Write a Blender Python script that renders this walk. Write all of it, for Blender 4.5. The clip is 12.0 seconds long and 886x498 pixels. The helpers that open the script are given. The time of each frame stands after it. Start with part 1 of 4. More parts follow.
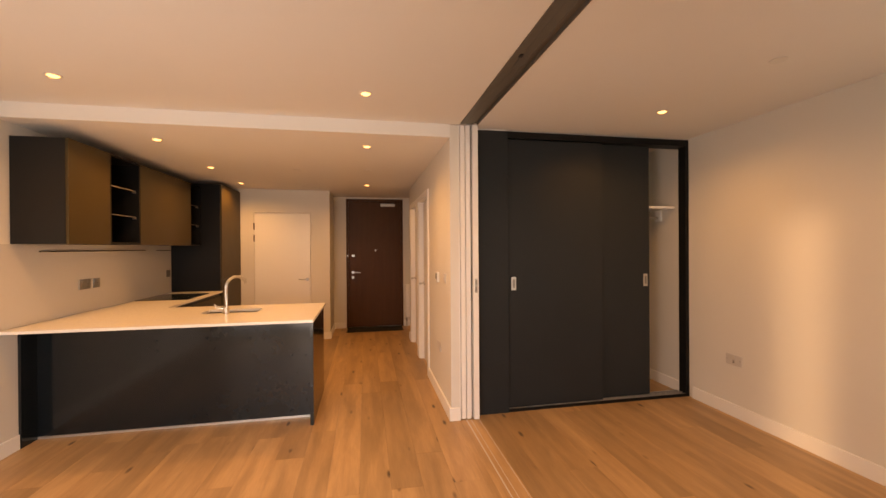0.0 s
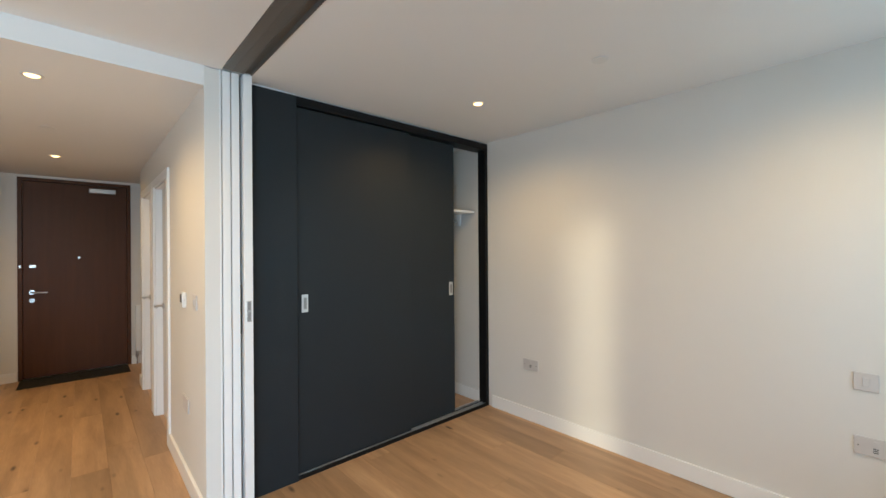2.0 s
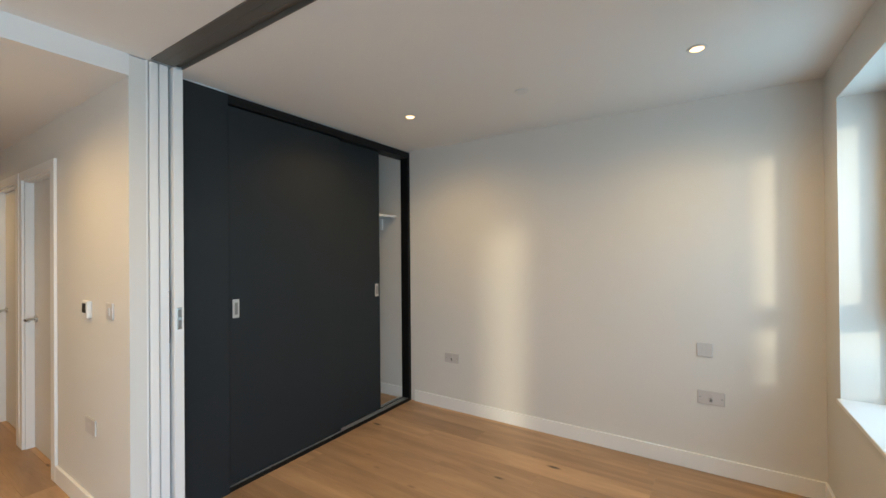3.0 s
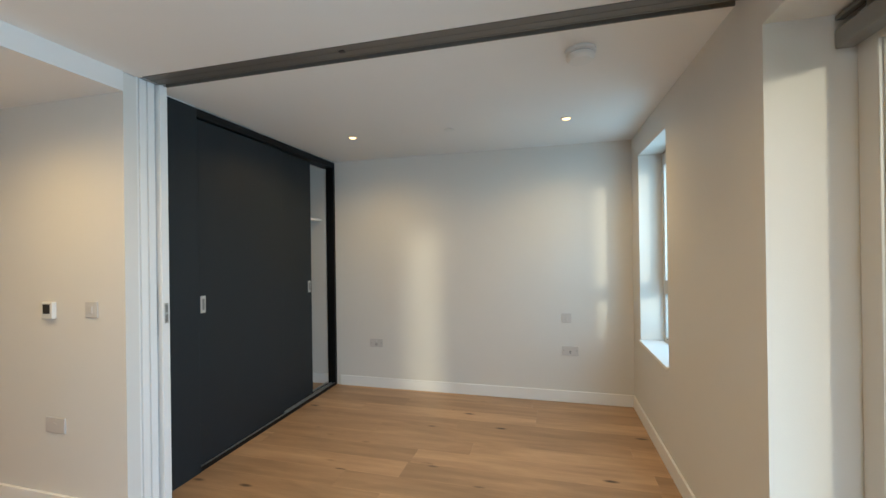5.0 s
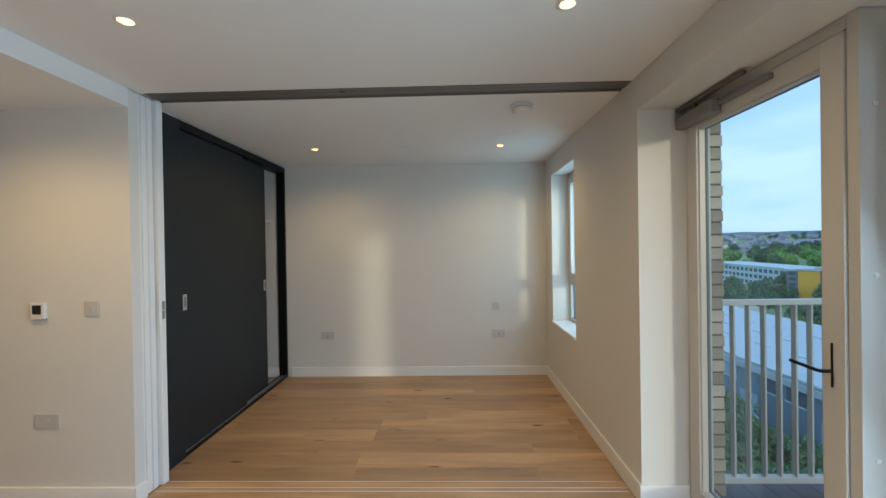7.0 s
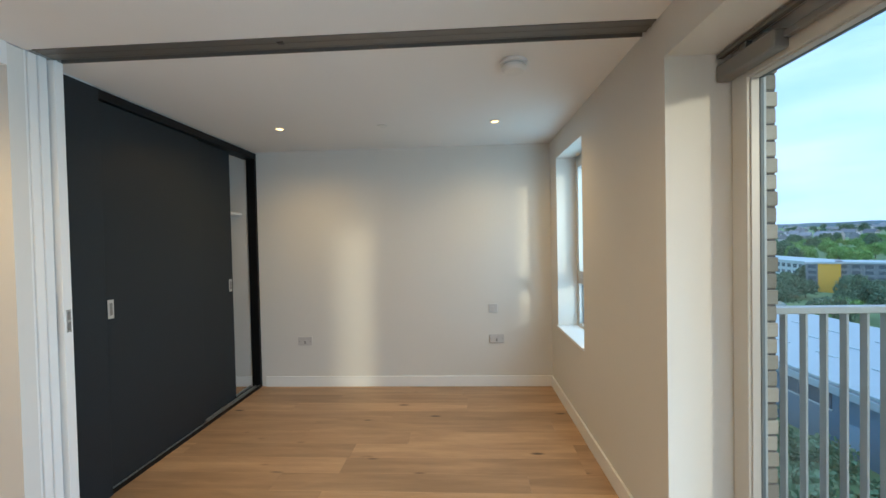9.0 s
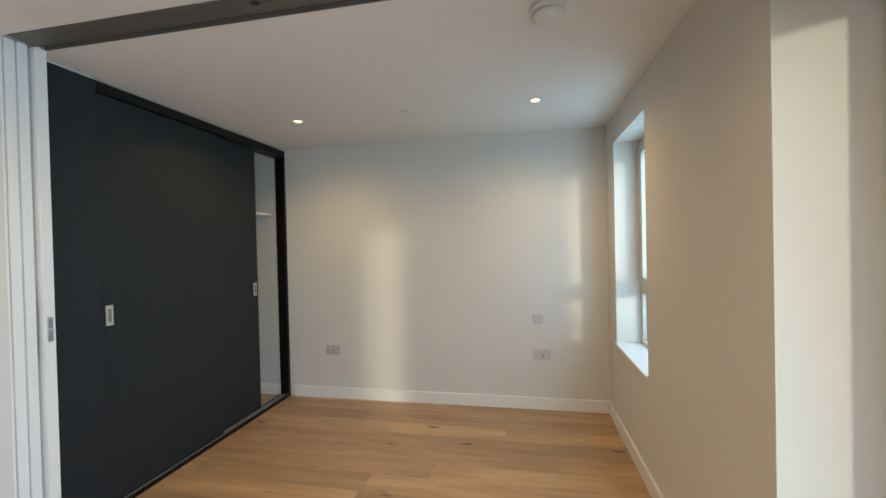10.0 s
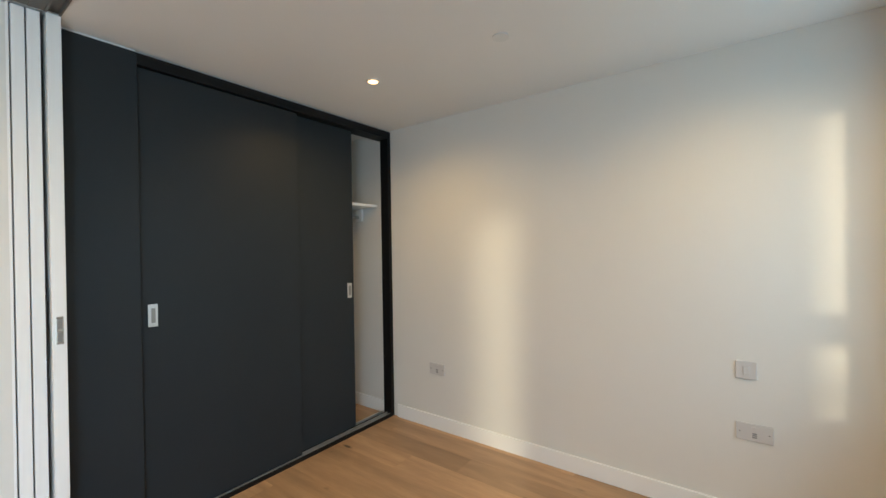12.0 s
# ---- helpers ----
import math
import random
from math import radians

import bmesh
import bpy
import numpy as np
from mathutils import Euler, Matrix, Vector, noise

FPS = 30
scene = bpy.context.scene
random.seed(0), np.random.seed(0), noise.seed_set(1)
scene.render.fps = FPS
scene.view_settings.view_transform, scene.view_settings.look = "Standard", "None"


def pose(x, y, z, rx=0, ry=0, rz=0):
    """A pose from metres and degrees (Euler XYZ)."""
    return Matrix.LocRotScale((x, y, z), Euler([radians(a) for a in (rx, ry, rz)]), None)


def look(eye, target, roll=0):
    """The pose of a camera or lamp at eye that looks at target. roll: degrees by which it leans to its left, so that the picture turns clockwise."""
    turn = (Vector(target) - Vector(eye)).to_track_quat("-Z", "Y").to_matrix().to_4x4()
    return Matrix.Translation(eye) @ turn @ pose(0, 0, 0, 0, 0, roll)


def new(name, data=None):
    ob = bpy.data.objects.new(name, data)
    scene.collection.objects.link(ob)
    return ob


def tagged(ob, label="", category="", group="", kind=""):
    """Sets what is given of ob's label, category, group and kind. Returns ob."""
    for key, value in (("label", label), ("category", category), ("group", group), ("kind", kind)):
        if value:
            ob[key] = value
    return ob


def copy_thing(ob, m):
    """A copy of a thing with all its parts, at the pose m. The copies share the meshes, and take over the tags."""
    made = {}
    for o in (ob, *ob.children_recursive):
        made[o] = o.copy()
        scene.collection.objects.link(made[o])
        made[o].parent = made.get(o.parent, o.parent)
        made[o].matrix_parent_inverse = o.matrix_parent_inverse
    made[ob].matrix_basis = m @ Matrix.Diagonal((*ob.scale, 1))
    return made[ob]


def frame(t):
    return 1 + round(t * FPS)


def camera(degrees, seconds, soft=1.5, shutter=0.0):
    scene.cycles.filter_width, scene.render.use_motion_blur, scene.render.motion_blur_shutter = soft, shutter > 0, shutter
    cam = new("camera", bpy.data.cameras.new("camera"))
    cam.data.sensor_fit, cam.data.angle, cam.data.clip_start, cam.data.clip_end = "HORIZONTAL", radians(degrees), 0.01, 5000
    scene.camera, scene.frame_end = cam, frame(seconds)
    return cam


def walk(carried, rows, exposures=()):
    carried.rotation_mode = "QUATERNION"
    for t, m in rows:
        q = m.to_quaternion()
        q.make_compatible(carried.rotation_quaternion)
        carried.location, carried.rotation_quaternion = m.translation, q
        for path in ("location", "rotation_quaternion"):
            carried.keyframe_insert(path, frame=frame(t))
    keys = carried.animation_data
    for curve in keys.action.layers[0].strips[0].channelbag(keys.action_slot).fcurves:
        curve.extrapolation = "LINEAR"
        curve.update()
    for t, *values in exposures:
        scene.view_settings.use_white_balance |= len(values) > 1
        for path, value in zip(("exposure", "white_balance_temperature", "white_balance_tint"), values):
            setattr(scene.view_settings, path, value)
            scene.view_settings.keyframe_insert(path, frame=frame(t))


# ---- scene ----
cam = camera(95.6, 12.0)
PATH = [
    (0, (0.249, 0.205, 1.407), (0.629, 2.168, 1.398), -0.4),
    (0.5, (0.358, 0.355, 1.413), (0.918, 2.275, 1.403), -0.4),
    (1, (0.399, 0.617, 1.421), (1.207, 2.446, 1.411), -0.4),
    (1.5, (0.444, 0.846, 1.414), (1.526, 2.528, 1.413), -0.4),
    (2, (0.442, 0.991, 1.427), (1.782, 2.476, 1.429), -0.4),
    (2.5, (0.31, 1.079, 1.43), (1.849, 2.357, 1.434), -0.4),
    (3, (0.126, 1.06, 1.431), (1.803, 2.151, 1.442), -0.5),
    (5, (-0.704, 1.232, 1.434), (1.232, 1.733, 1.438), -0.8),
    (5.5, (-0.859, 1.336, 1.43), (1.108, 1.697, 1.43), -0.8),
    (6, (-1.029, 1.381, 1.435), (0.958, 1.608, 1.432), -0.9),
    (6.5, (-1.196, 1.441, 1.458), (0.8, 1.571, 1.452), -0.8),
    (7, (-1.338, 1.526, 1.463), (0.662, 1.58, 1.451), -0.9),
    (7.2, (-1.375, 1.539, 1.459), (0.625, 1.57, 1.449), -1.0),
    (9, (-0.798, 1.34, 1.458), (1.198, 1.446, 1.419), -1.2),
    (9.5, (-0.562, 1.307, 1.454), (1.425, 1.536, 1.424), -1.3),
    (10, (-0.345, 1.179, 1.448), (1.616, 1.571, 1.425), -1.3),
    (10.5, (-0.085, 1.102, 1.43), (1.829, 1.681, 1.41), -1.3),
    (11, (0.209, 1.104, 1.435), (2.05, 1.884, 1.419), -1.1),
    (11.5, (0.481, 1.068, 1.433), (2.224, 2.048, 1.416), -1.1),
    (12, (0.733, 1.091, 1.411), (2.346, 2.275, 1.403), -0.9),
]
LOOK = [(0.0, 0.13, 11000, 39), (0.5, 0.32, 7800, 19), (1.0, 0.50, 5500, 6), (1.5, 0.53, 5500, 6), (2.0, 0.53, 5550, 7), (2.5, 0.44, 5600, 7), (3.0, 0.28, 5620, 7), (5.0, 0.17, 5350, 4),
        (6.5, -0.08, 5400, 5), (7.2, -0.18, 5370, 4.5), (9.0, 0.12, 5370, 4), (9.5, 0.12, 5370, 4), (10.5, 0.15, 5640, 7), (11.5, 0.29, 5480, 4), (12.0, 0.40, 5650, 6)]
walk(cam, [(t, look(eye, target, roll)) for t, eye, target, roll in PATH], LOOK)

# ---------------------------------------------------------------- light
world = bpy.data.worlds.new("evening_sky")
scene.world = world
world.use_nodes = True
wn, wl = world.node_tree.nodes, world.node_tree.links
SUN_TO = Vector((1.0, 0.80, -0.165)).normalized()
sky = wn.new("ShaderNodeTexSky")
sky.sky_type, sky.sun_disc = "NISHITA", False
sky.sun_elevation = math.asin(-SUN_TO.z)
sky.sun_rotation = math.atan2(-SUN_TO.x, -SUN_TO.y)
cloud = wn.new("ShaderNodeTexNoise")
cloud.inputs["Scale"].default_value, cloud.inputs["Detail"].default_value = 2.2, 6
stretch = wn.new("ShaderNodeMapping")
stretch.inputs["Scale"].default_value = (1, 1, 4.5)
coord = wn.new("ShaderNodeTexCoord")
wl.new(coord.outputs["Generated"], stretch.inputs["Vector"])
wl.new(stretch.outputs["Vector"], cloud.inputs["Vector"])
ramp = wn.new("ShaderNodeValToRGB")
ramp.color_ramp.elements[0].position, ramp.color_ramp.elements[1].position = 0.37, 0.66
wl.new(cloud.outputs["Fac"], ramp.inputs["Fac"])
streaks = wn.new("ShaderNodeMix")
streaks.data_type = "RGBA"
streaks.inputs["A"].default_value, streaks.inputs["B"].default_value = (5.5, 7.6, 10.2, 1), (8.7, 9.7, 11.1, 1)
wl.new(ramp.outputs["Color"], streaks.inputs["Factor"])
mixc = wn.new("ShaderNodeMix")
mixc.data_type = "RGBA"
mixc.inputs["Factor"].default_value = 0.8
wl.new(streaks.outputs["Result"], mixc.inputs["B"])
wl.new(sky.outputs["Color"], mixc.inputs["A"])
wl.new(mixc.outputs["Result"], wn["Background"].inputs["Color"])
wn["Background"].inputs["Strength"].default_value = 0.145

sun = new("sun", bpy.data.lights.new("sun", "SUN"))
sun.data.energy, sun.data.angle, sun.data.color = 1.25, radians(4.5), (1.0, 0.80, 0.48)
sun.matrix_world = look((-30, -30, 10), Vector((-30, -30, 10)) + SUN_TO)


def daylight(name, x0, x1, z0, z1, y, watts, fall=0.0, tint=(0.74, 0.91, 1.0)):
    """Area lamp added in a window's opening as sky light, slanting down by fall metres in each metre."""
    d = new(name, bpy.data.lights.new(name, "AREA"))
    d.data.shape, d.data.size, d.data.size_y = "RECTANGLE", x1 - x0, z1 - z0
    d.data.energy, d.data.color = watts, tint
    d.matrix_world = look(((x0 + x1) / 2, y, (z0 + z1) / 2), ((x0 + x1) / 2, y + 1, (z0 + z1) / 2 - fall))


for k in range(3):
    z = 0.10 + k * 0.64
    daylight("window_light", -0.93, -0.30, z, z + 0.62, 0.24, 12.5, 0.46)
    daylight("window_light", -1.89, -1.05, z, z + 0.62, 0.24, 5.6, 0.46)
daylight("window_light", 2.262, 2.823, 1.185, 2.07, 0.272, 4.4, 0.0, (0.58, 0.87, 1.0))
daylight("window_light", 2.20, 2.885, 0.70, 1.04, 0.272, 1.5, 0.0, (0.58, 0.87, 1.0))

LAMP_WATTS, LAMP_TINT = 26.5, (1.0, 0.60, 0.212)

# ---------------------------------------------------------------- materials


def material(name, colour, rough=0.5, metal=0.0, colour2=None, scale=8.0, stretch=(1, 1, 1), bump=0.0, bump_scale=60.0, spec=0.5, vary=0.0, coat=0.0, space="Object"):
    """Two scales of noise over a base colour, fine bump, optional variation by object."""
    m = bpy.data.materials.new(name)
    m.use_nodes = True
    n, l = m.node_tree.nodes, m.node_tree.links
    b = n["Principled BSDF"]
    b.inputs["Roughness"].default_value, b.inputs["Metallic"].default_value = rough, metal
    b.inputs["Specular IOR Level"].default_value = spec
    b.inputs["Coat Weight"].default_value = coat
    b.inputs["Coat Roughness"].default_value = 0.06
    c2 = colour2 or tuple(c * 0.9 for c in colour)
    tc = n.new("ShaderNodeTexCoord")
    mp = n.new("ShaderNodeMapping")
    mp.inputs["Scale"].default_value = stretch
    l.new(tc.outputs[space], mp.inputs["Vector"])
    n1, n2 = n.new("ShaderNodeTexNoise"), n.new("ShaderNodeTexNoise")
    n1.inputs["Scale"].default_value, n1.inputs["Detail"].default_value = scale, 4
    n2.inputs["Scale"].default_value, n2.inputs["Detail"].default_value = scale * 9, 3
    for q in (n1, n2):
        l.new(mp.outputs["Vector"], q.inputs["Vector"])
    add = n.new("ShaderNodeMath")
    add.operation = "MULTIPLY_ADD"
    add.inputs[1].default_value = 0.35
    l.new(n2.outputs["Fac"], add.inputs[0])
    sub = n.new("ShaderNodeMath")
    sub.operation = "MULTIPLY_ADD"
    sub.inputs[1].default_value, sub.inputs[2].default_value = 0.9, -0.12
    l.new(n1.outputs["Fac"], sub.inputs[0])
    l.new(sub.outputs[0], add.inputs[2])
    mx = n.new("ShaderNodeMix")
    mx.data_type = "RGBA"
    mx.inputs["A"].default_value, mx.inputs["B"].default_value = (*c2, 1), (*colour, 1)
    l.new(add.outputs[0], mx.inputs["Factor"])
    out = mx.outputs["Result"]
    if vary:
        info = n.new("ShaderNodeObjectInfo")
        val = n.new("ShaderNodeMapRange")
        val.inputs["To Min"].default_value, val.inputs["To Max"].default_value = 1 - vary, 1 + vary
        l.new(info.outputs["Random"], val.inputs["Value"])
        hs = n.new("ShaderNodeHueSaturation")
        l.new(val.outputs[0], hs.inputs["Value"])
        l.new(out, hs.inputs["Color"])
        out = hs.outputs["Color"]
    l.new(out, b.inputs["Base Color"])
    rr = n.new("ShaderNodeMapRange")
    rr.inputs["To Min"].default_value, rr.inputs["To Max"].default_value = max(0.02, rough - 0.06), min(1, rough + 0.06)
    l.new(n1.outputs["Fac"], rr.inputs["Value"])
    l.new(rr.outputs[0], b.inputs["Roughness"])
    if bump:
        n3 = n.new("ShaderNodeTexNoise")
        n3.inputs["Scale"].default_value, n3.inputs["Detail"].default_value = bump_scale, 4
        l.new(mp.outputs["Vector"], n3.inputs["Vector"])
        bp = n.new("ShaderNodeBump")
        bp.inputs["Strength"].default_value, bp.inputs["Distance"].default_value = bump, 0.004
        l.new(n3.outputs["Fac"], bp.inputs["Height"])
        l.new(bp.outputs["Normal"], b.inputs["Normal"])
    return m


def oak_material():
    """Light oak boards, grain along y, with dark knots and a tone of its own for each board."""
    m = material("oak_board", (0.60, 0.39, 0.215), 0.40, colour2=(0.27, 0.158, 0.077), scale=2.2, stretch=(6, 0.55, 1), bump=0.10, bump_scale=22, vary=0.2)
    n, l = m.node_tree.nodes, m.node_tree.links
    b = n["Principled BSDF"]
    base = b.inputs["Base Color"].links[0].from_socket
    tc = n.new("ShaderNodeTexCoord")
    info = n.new("ShaderNodeObjectInfo")
    shift = n.new("ShaderNodeVectorMath")
    shift.operation = "MULTIPLY_ADD"
    shift.inputs[1].default_value = (1, 1, 1)
    comb = n.new("ShaderNodeCombineXYZ")
    mul = n.new("ShaderNodeMath")
    mul.operation = "MULTIPLY"
    mul.inputs[1].default_value = 61.0
    l.new(info.outputs["Random"], mul.inputs[0])
    for k in range(3):
        l.new(mul.outputs[0], comb.inputs[k])
    l.new(tc.outputs["Object"], shift.inputs[0])
    l.new(comb.outputs[0], shift.inputs[2])
    for q in [x for x in n if x.bl_idname == "ShaderNodeMapping"]:
        l.new(shift.outputs[0], q.inputs["Vector"])
    mp = n.new("ShaderNodeMapping")
    mp.inputs["Scale"].default_value = (8.0, 2.6, 1)
    l.new(shift.outputs[0], mp.inputs["Vector"])
    vor = n.new("ShaderNodeTexVoronoi")
    vor.inputs["Scale"].default_value = 1.0
    l.new(mp.outputs["Vector"], vor.inputs["Vector"])
    kr = n.new("ShaderNodeMapRange")
    kr.inputs["From Min"].default_value, kr.inputs["From Max"].default_value = 0.055, 0.15
    kr.inputs["To Min"].default_value, kr.inputs["To Max"].default_value = 0.95, 0.0
    l.new(vor.outputs["Distance"], kr.inputs["Value"])
    kn = n.new("ShaderNodeTexNoise")
    kn.inputs["Scale"].default_value = 3.0
    l.new(shift.outputs[0], kn.inputs["Vector"])
    gate = n.new("ShaderNodeMapRange")
    gate.inputs["From Min"].default_value, gate.inputs["From Max"].default_value = 0.39, 0.44
    l.new(kn.outputs["Fac"], gate.inputs["Value"])
    both = n.new("ShaderNodeMath")
    both.operation = "MULTIPLY"
    l.new(kr.outputs[0], both.inputs[0])
    l.new(gate.outputs[0], both.inputs[1])
    mx = n.new("ShaderNodeMix")
    mx.data_type = "RGBA"
    mx.inputs["B"].default_value = (0.05, 0.027, 0.014, 1)
    l.new(both.outputs[0], mx.inputs["Factor"])
    sm_ = n.new("ShaderNodeMapping")
    sm_.inputs["Scale"].default_value = (6, 0.8, 1)
    l.new(shift.outputs[0], sm_.inputs["Vector"])
    sn = n.new("ShaderNodeTexNoise")
    sn.inputs["Scale"].default_value, sn.inputs["Detail"].default_value, sn.inputs["Distortion"].default_value = 1.6, 5, 0.6
    l.new(sm_.outputs["Vector"], sn.inputs["Vector"])
    sr = n.new("ShaderNodeMapRange")
    sr.inputs["From Min"].default_value, sr.inputs["From Max"].default_value = 0.36, 0.6
    sr.inputs["To Min"].default_value, sr.inputs["To Max"].default_value = 0.84, 1.07
    l.new(sn.outputs["Fac"], sr.inputs["Value"])
    sh_ = n.new("ShaderNodeHueSaturation")
    l.new(sr.outputs[0], sh_.inputs["Value"])
    l.new(base, sh_.inputs["Color"])
    l.new(sh_.outputs["Color"], mx.inputs["A"])
    l.new(mx.outputs["Result"], b.inputs["Base Color"])
    return m


def glass_material(name="clear_glass"):
    m = bpy.data.materials.new(name)
    m.use_nodes = True
    n, l = m.node_tree.nodes, m.node_tree.links
    n.remove(n["Principled BSDF"])
    tr, gl, lw, mx = n.new("ShaderNodeBsdfTransparent"), n.new("ShaderNodeBsdfGlossy"), n.new("ShaderNodeLayerWeight"), n.new("ShaderNodeMixShader")
    fr, lift = n.new("ShaderNodeMath"), n.new("ShaderNodeMath")
    tr.inputs["Color"].default_value = (0.90, 0.95, 1.0, 1)
    gl.inputs["Roughness"].default_value = 0.02
    fr.operation, lift.operation = "POWER", "MULTIPLY_ADD"
    fr.inputs[1].default_value, lift.inputs[1].default_value, lift.inputs[2].default_value = 5.0, 0.8, 0.035
    l.new(lw.outputs["Facing"], fr.inputs[0])
    l.new(fr.outputs[0], lift.inputs[0])
    l.new(lift.outputs[0], mx.inputs[0])
    l.new(tr.outputs[0], mx.inputs[1])
    l.new(gl.outputs[0], mx.inputs[2])
    l.new(mx.outputs[0], n["Material Output"].inputs["Surface"])
    return m


def glow_material(name, colour, strength):
    m = bpy.data.materials.new(name)
    m.use_nodes = True
    b = m.node_tree.nodes["Principled BSDF"]
    b.inputs["Base Color"].default_value = (*colour, 1)
    b.inputs["Emission Color"].default_value = (*colour, 1)
    b.inputs["Emission Strength"].default_value = strength
    return m


PAINT = material("white_wall_paint", (0.715, 0.697, 0.660), 0.62, colour2=(0.69, 0.672, 0.635), scale=1.6, bump=0.08, bump_scale=180, spec=0.35)
CEIL = material("white_ceiling_paint", (0.79, 0.78, 0.765), 0.75, colour2=(0.765, 0.755, 0.74), scale=1.3, bump=0.05, bump_scale=160, spec=0.25)
GLOSS = material("white_satin_gloss", (0.85, 0.845, 0.83), 0.32, colour2=(0.82, 0.815, 0.80), scale=3, bump=0.03, bump_scale=90)
OAK = oak_material()
SLATE = material("dark_slate_laminate", (0.0185, 0.0235, 0.028), 0.5, colour2=(0.0145, 0.019, 0.023), scale=4, bump=0.05, bump_scale=240, spec=0.26)
BLACK = material("black_stained_frame", (0.007, 0.007, 0.0075), 0.42, scale=6, bump=0.05, spec=0.2)
NAVY = material("glossy_navy_lacquer", (0.008, 0.0125, 0.016), 0.14, colour2=(0.0065, 0.010, 0.013), scale=3, spec=0.4)
BRONZE = material("bronze_brown_cabinet_front", (0.052, 0.036, 0.0125), 0.46, colour2=(0.045, 0.031, 0.011), scale=3, spec=0.3)
SLATEGLOSS = material("charcoal_cabinet_side", (0.012, 0.012, 0.0125), 0.42, scale=3, spec=0.25)
NICHE = material("black_cabinet_interior", (0.005, 0.005, 0.0055), 0.55, scale=3, spec=0.15)
QUARTZ = material("white_quartz", (0.80, 0.78, 0.74), 0.22, colour2=(0.77, 0.75, 0.71), scale=40)
SPLASH = material("pale_grey_splashback", (0.62, 0.60, 0.57), 0.25, colour2=(0.58, 0.56, 0.53), scale=2)
WALNUT = material("red_brown_stained_veneer", (0.105, 0.042, 0.0165), 0.45, colour2=(0.066, 0.026, 0.010), scale=2.2, stretch=(9, 9, 0.6), bump=0.05, bump_scale=30, spec=0.22)
STEEL = material("brushed_steel", (0.58, 0.57, 0.55), 0.28, 1.0, scale=30, stretch=(1, 1, 8))
ALU = material("grey_anodised_aluminium", (0.30, 0.29, 0.275), 0.45, 0.6, scale=20, stretch=(1, 0.2, 1))
DARKALU = material("dark_grey_track_metal", (0.17, 0.16, 0.145), 0.5, 0.3, scale=12, stretch=(1, 0.3, 1))
SILVER = material("pale_aluminium_strip", (0.66, 0.65, 0.63), 0.35, 0.8, scale=20)
PLASTIC = material("white_moulded_plastic", (0.72, 0.715, 0.70), 0.38, colour2=(0.69, 0.685, 0.67), scale=8)
# white plates' plastic, greyed in the colour to suggest their shadow
PLATE = material("shade_greyed_white_plastic", (0.575, 0.555, 0.54), 0.33, colour2=(0.55, 0.53, 0.515), scale=8)
GREYPLASTIC = material("pale_grey_plastic", (0.50, 0.49, 0.475), 0.42, scale=8)
DARK = material("black_plastic", (0.012, 0.012, 0.013), 0.35, scale=8)
FRAME = material("pale_grey_window_paint", (0.57, 0.555, 0.525), 0.36, colour2=(0.54, 0.525, 0.495), scale=4)
# white of the hall door leaves, dulled in the colour for recess shade
SHADEDWHITE = material("shade_dulled_door_white", (0.66, 0.64, 0.60), 0.42, colour2=(0.63, 0.61, 0.57), scale=3, bump=0.03, bump_scale=90)
RUBBER = material("blue_grey_glazing_gasket", (0.16, 0.19, 0.21), 0.5, scale=8)
GLASS = glass_material()
LAMP = glow_material("lamp_glow", (1.0, 0.60, 0.24), 3.2)
RAILPAINT = material("pale_grey_powder_coat", (0.54, 0.53, 0.49), 0.42, scale=6)
DECK = material("dark_grey_deck_board", (0.085, 0.09, 0.10), 0.6, scale=6, stretch=(0.6, 8, 1), vary=0.12)
BRICKS = material("buff_brick", (0.55, 0.465, 0.35), 0.85, colour2=(0.36, 0.29, 0.21), scale=18, bump=0.4, bump_scale=50, vary=0.36)
MORTAR = material("grey_mortar", (0.15, 0.13, 0.115), 0.9, scale=30, bump=0.3)
MAT = material("black_coir_mat", (0.012, 0.011, 0.010), 0.95, scale=60, bump=0.6, bump_scale=300)

# ---------------------------------------------------------------- mesh helpers


def box(bm, a, b, bevel=0.0):
    """Adds a box between two corners, with bevelled edges if asked."""
    lo, hi = [min(p, q) for p, q in zip(a, b)], [max(p, q) for p, q in zip(a, b)]
    m = Matrix.LocRotScale([(p + q) / 2 for p, q in zip(lo, hi)], None, [q - p for p, q in zip(lo, hi)])
    vs = bmesh.ops.create_cube(bm, size=1, matrix=m)["verts"]
    if bevel:
        es = list({e for v in vs for e in v.link_edges})
        bmesh.ops.bevel(bm, geom=es, offset=bevel, segments=2, affect="EDGES", profile=0.5)
    return bm


def boxes(*items, bevel=0.0):
    bm = bmesh.new()
    for a, b in items:
        box(bm, a, b, bevel)
    return bm


def tube(bm, a, b, r, r2=None, seg=16):
    """Adds a closed cylinder or cone from a to b."""
    a, b = Vector(a), Vector(b)
    q = (b - a).to_track_quat("Z", "Y").to_matrix().to_4x4()
    bmesh.ops.create_cone(bm, cap_ends=True, segments=seg, radius1=r, radius2=r if r2 is None else r2, depth=(b - a).length, matrix=Matrix.Translation((a + b) / 2) @ q)
    return bm


def tubes(*items, seg=16):
    bm = bmesh.new()
    for it in items:
        tube(bm, *it, seg=seg)
    return bm


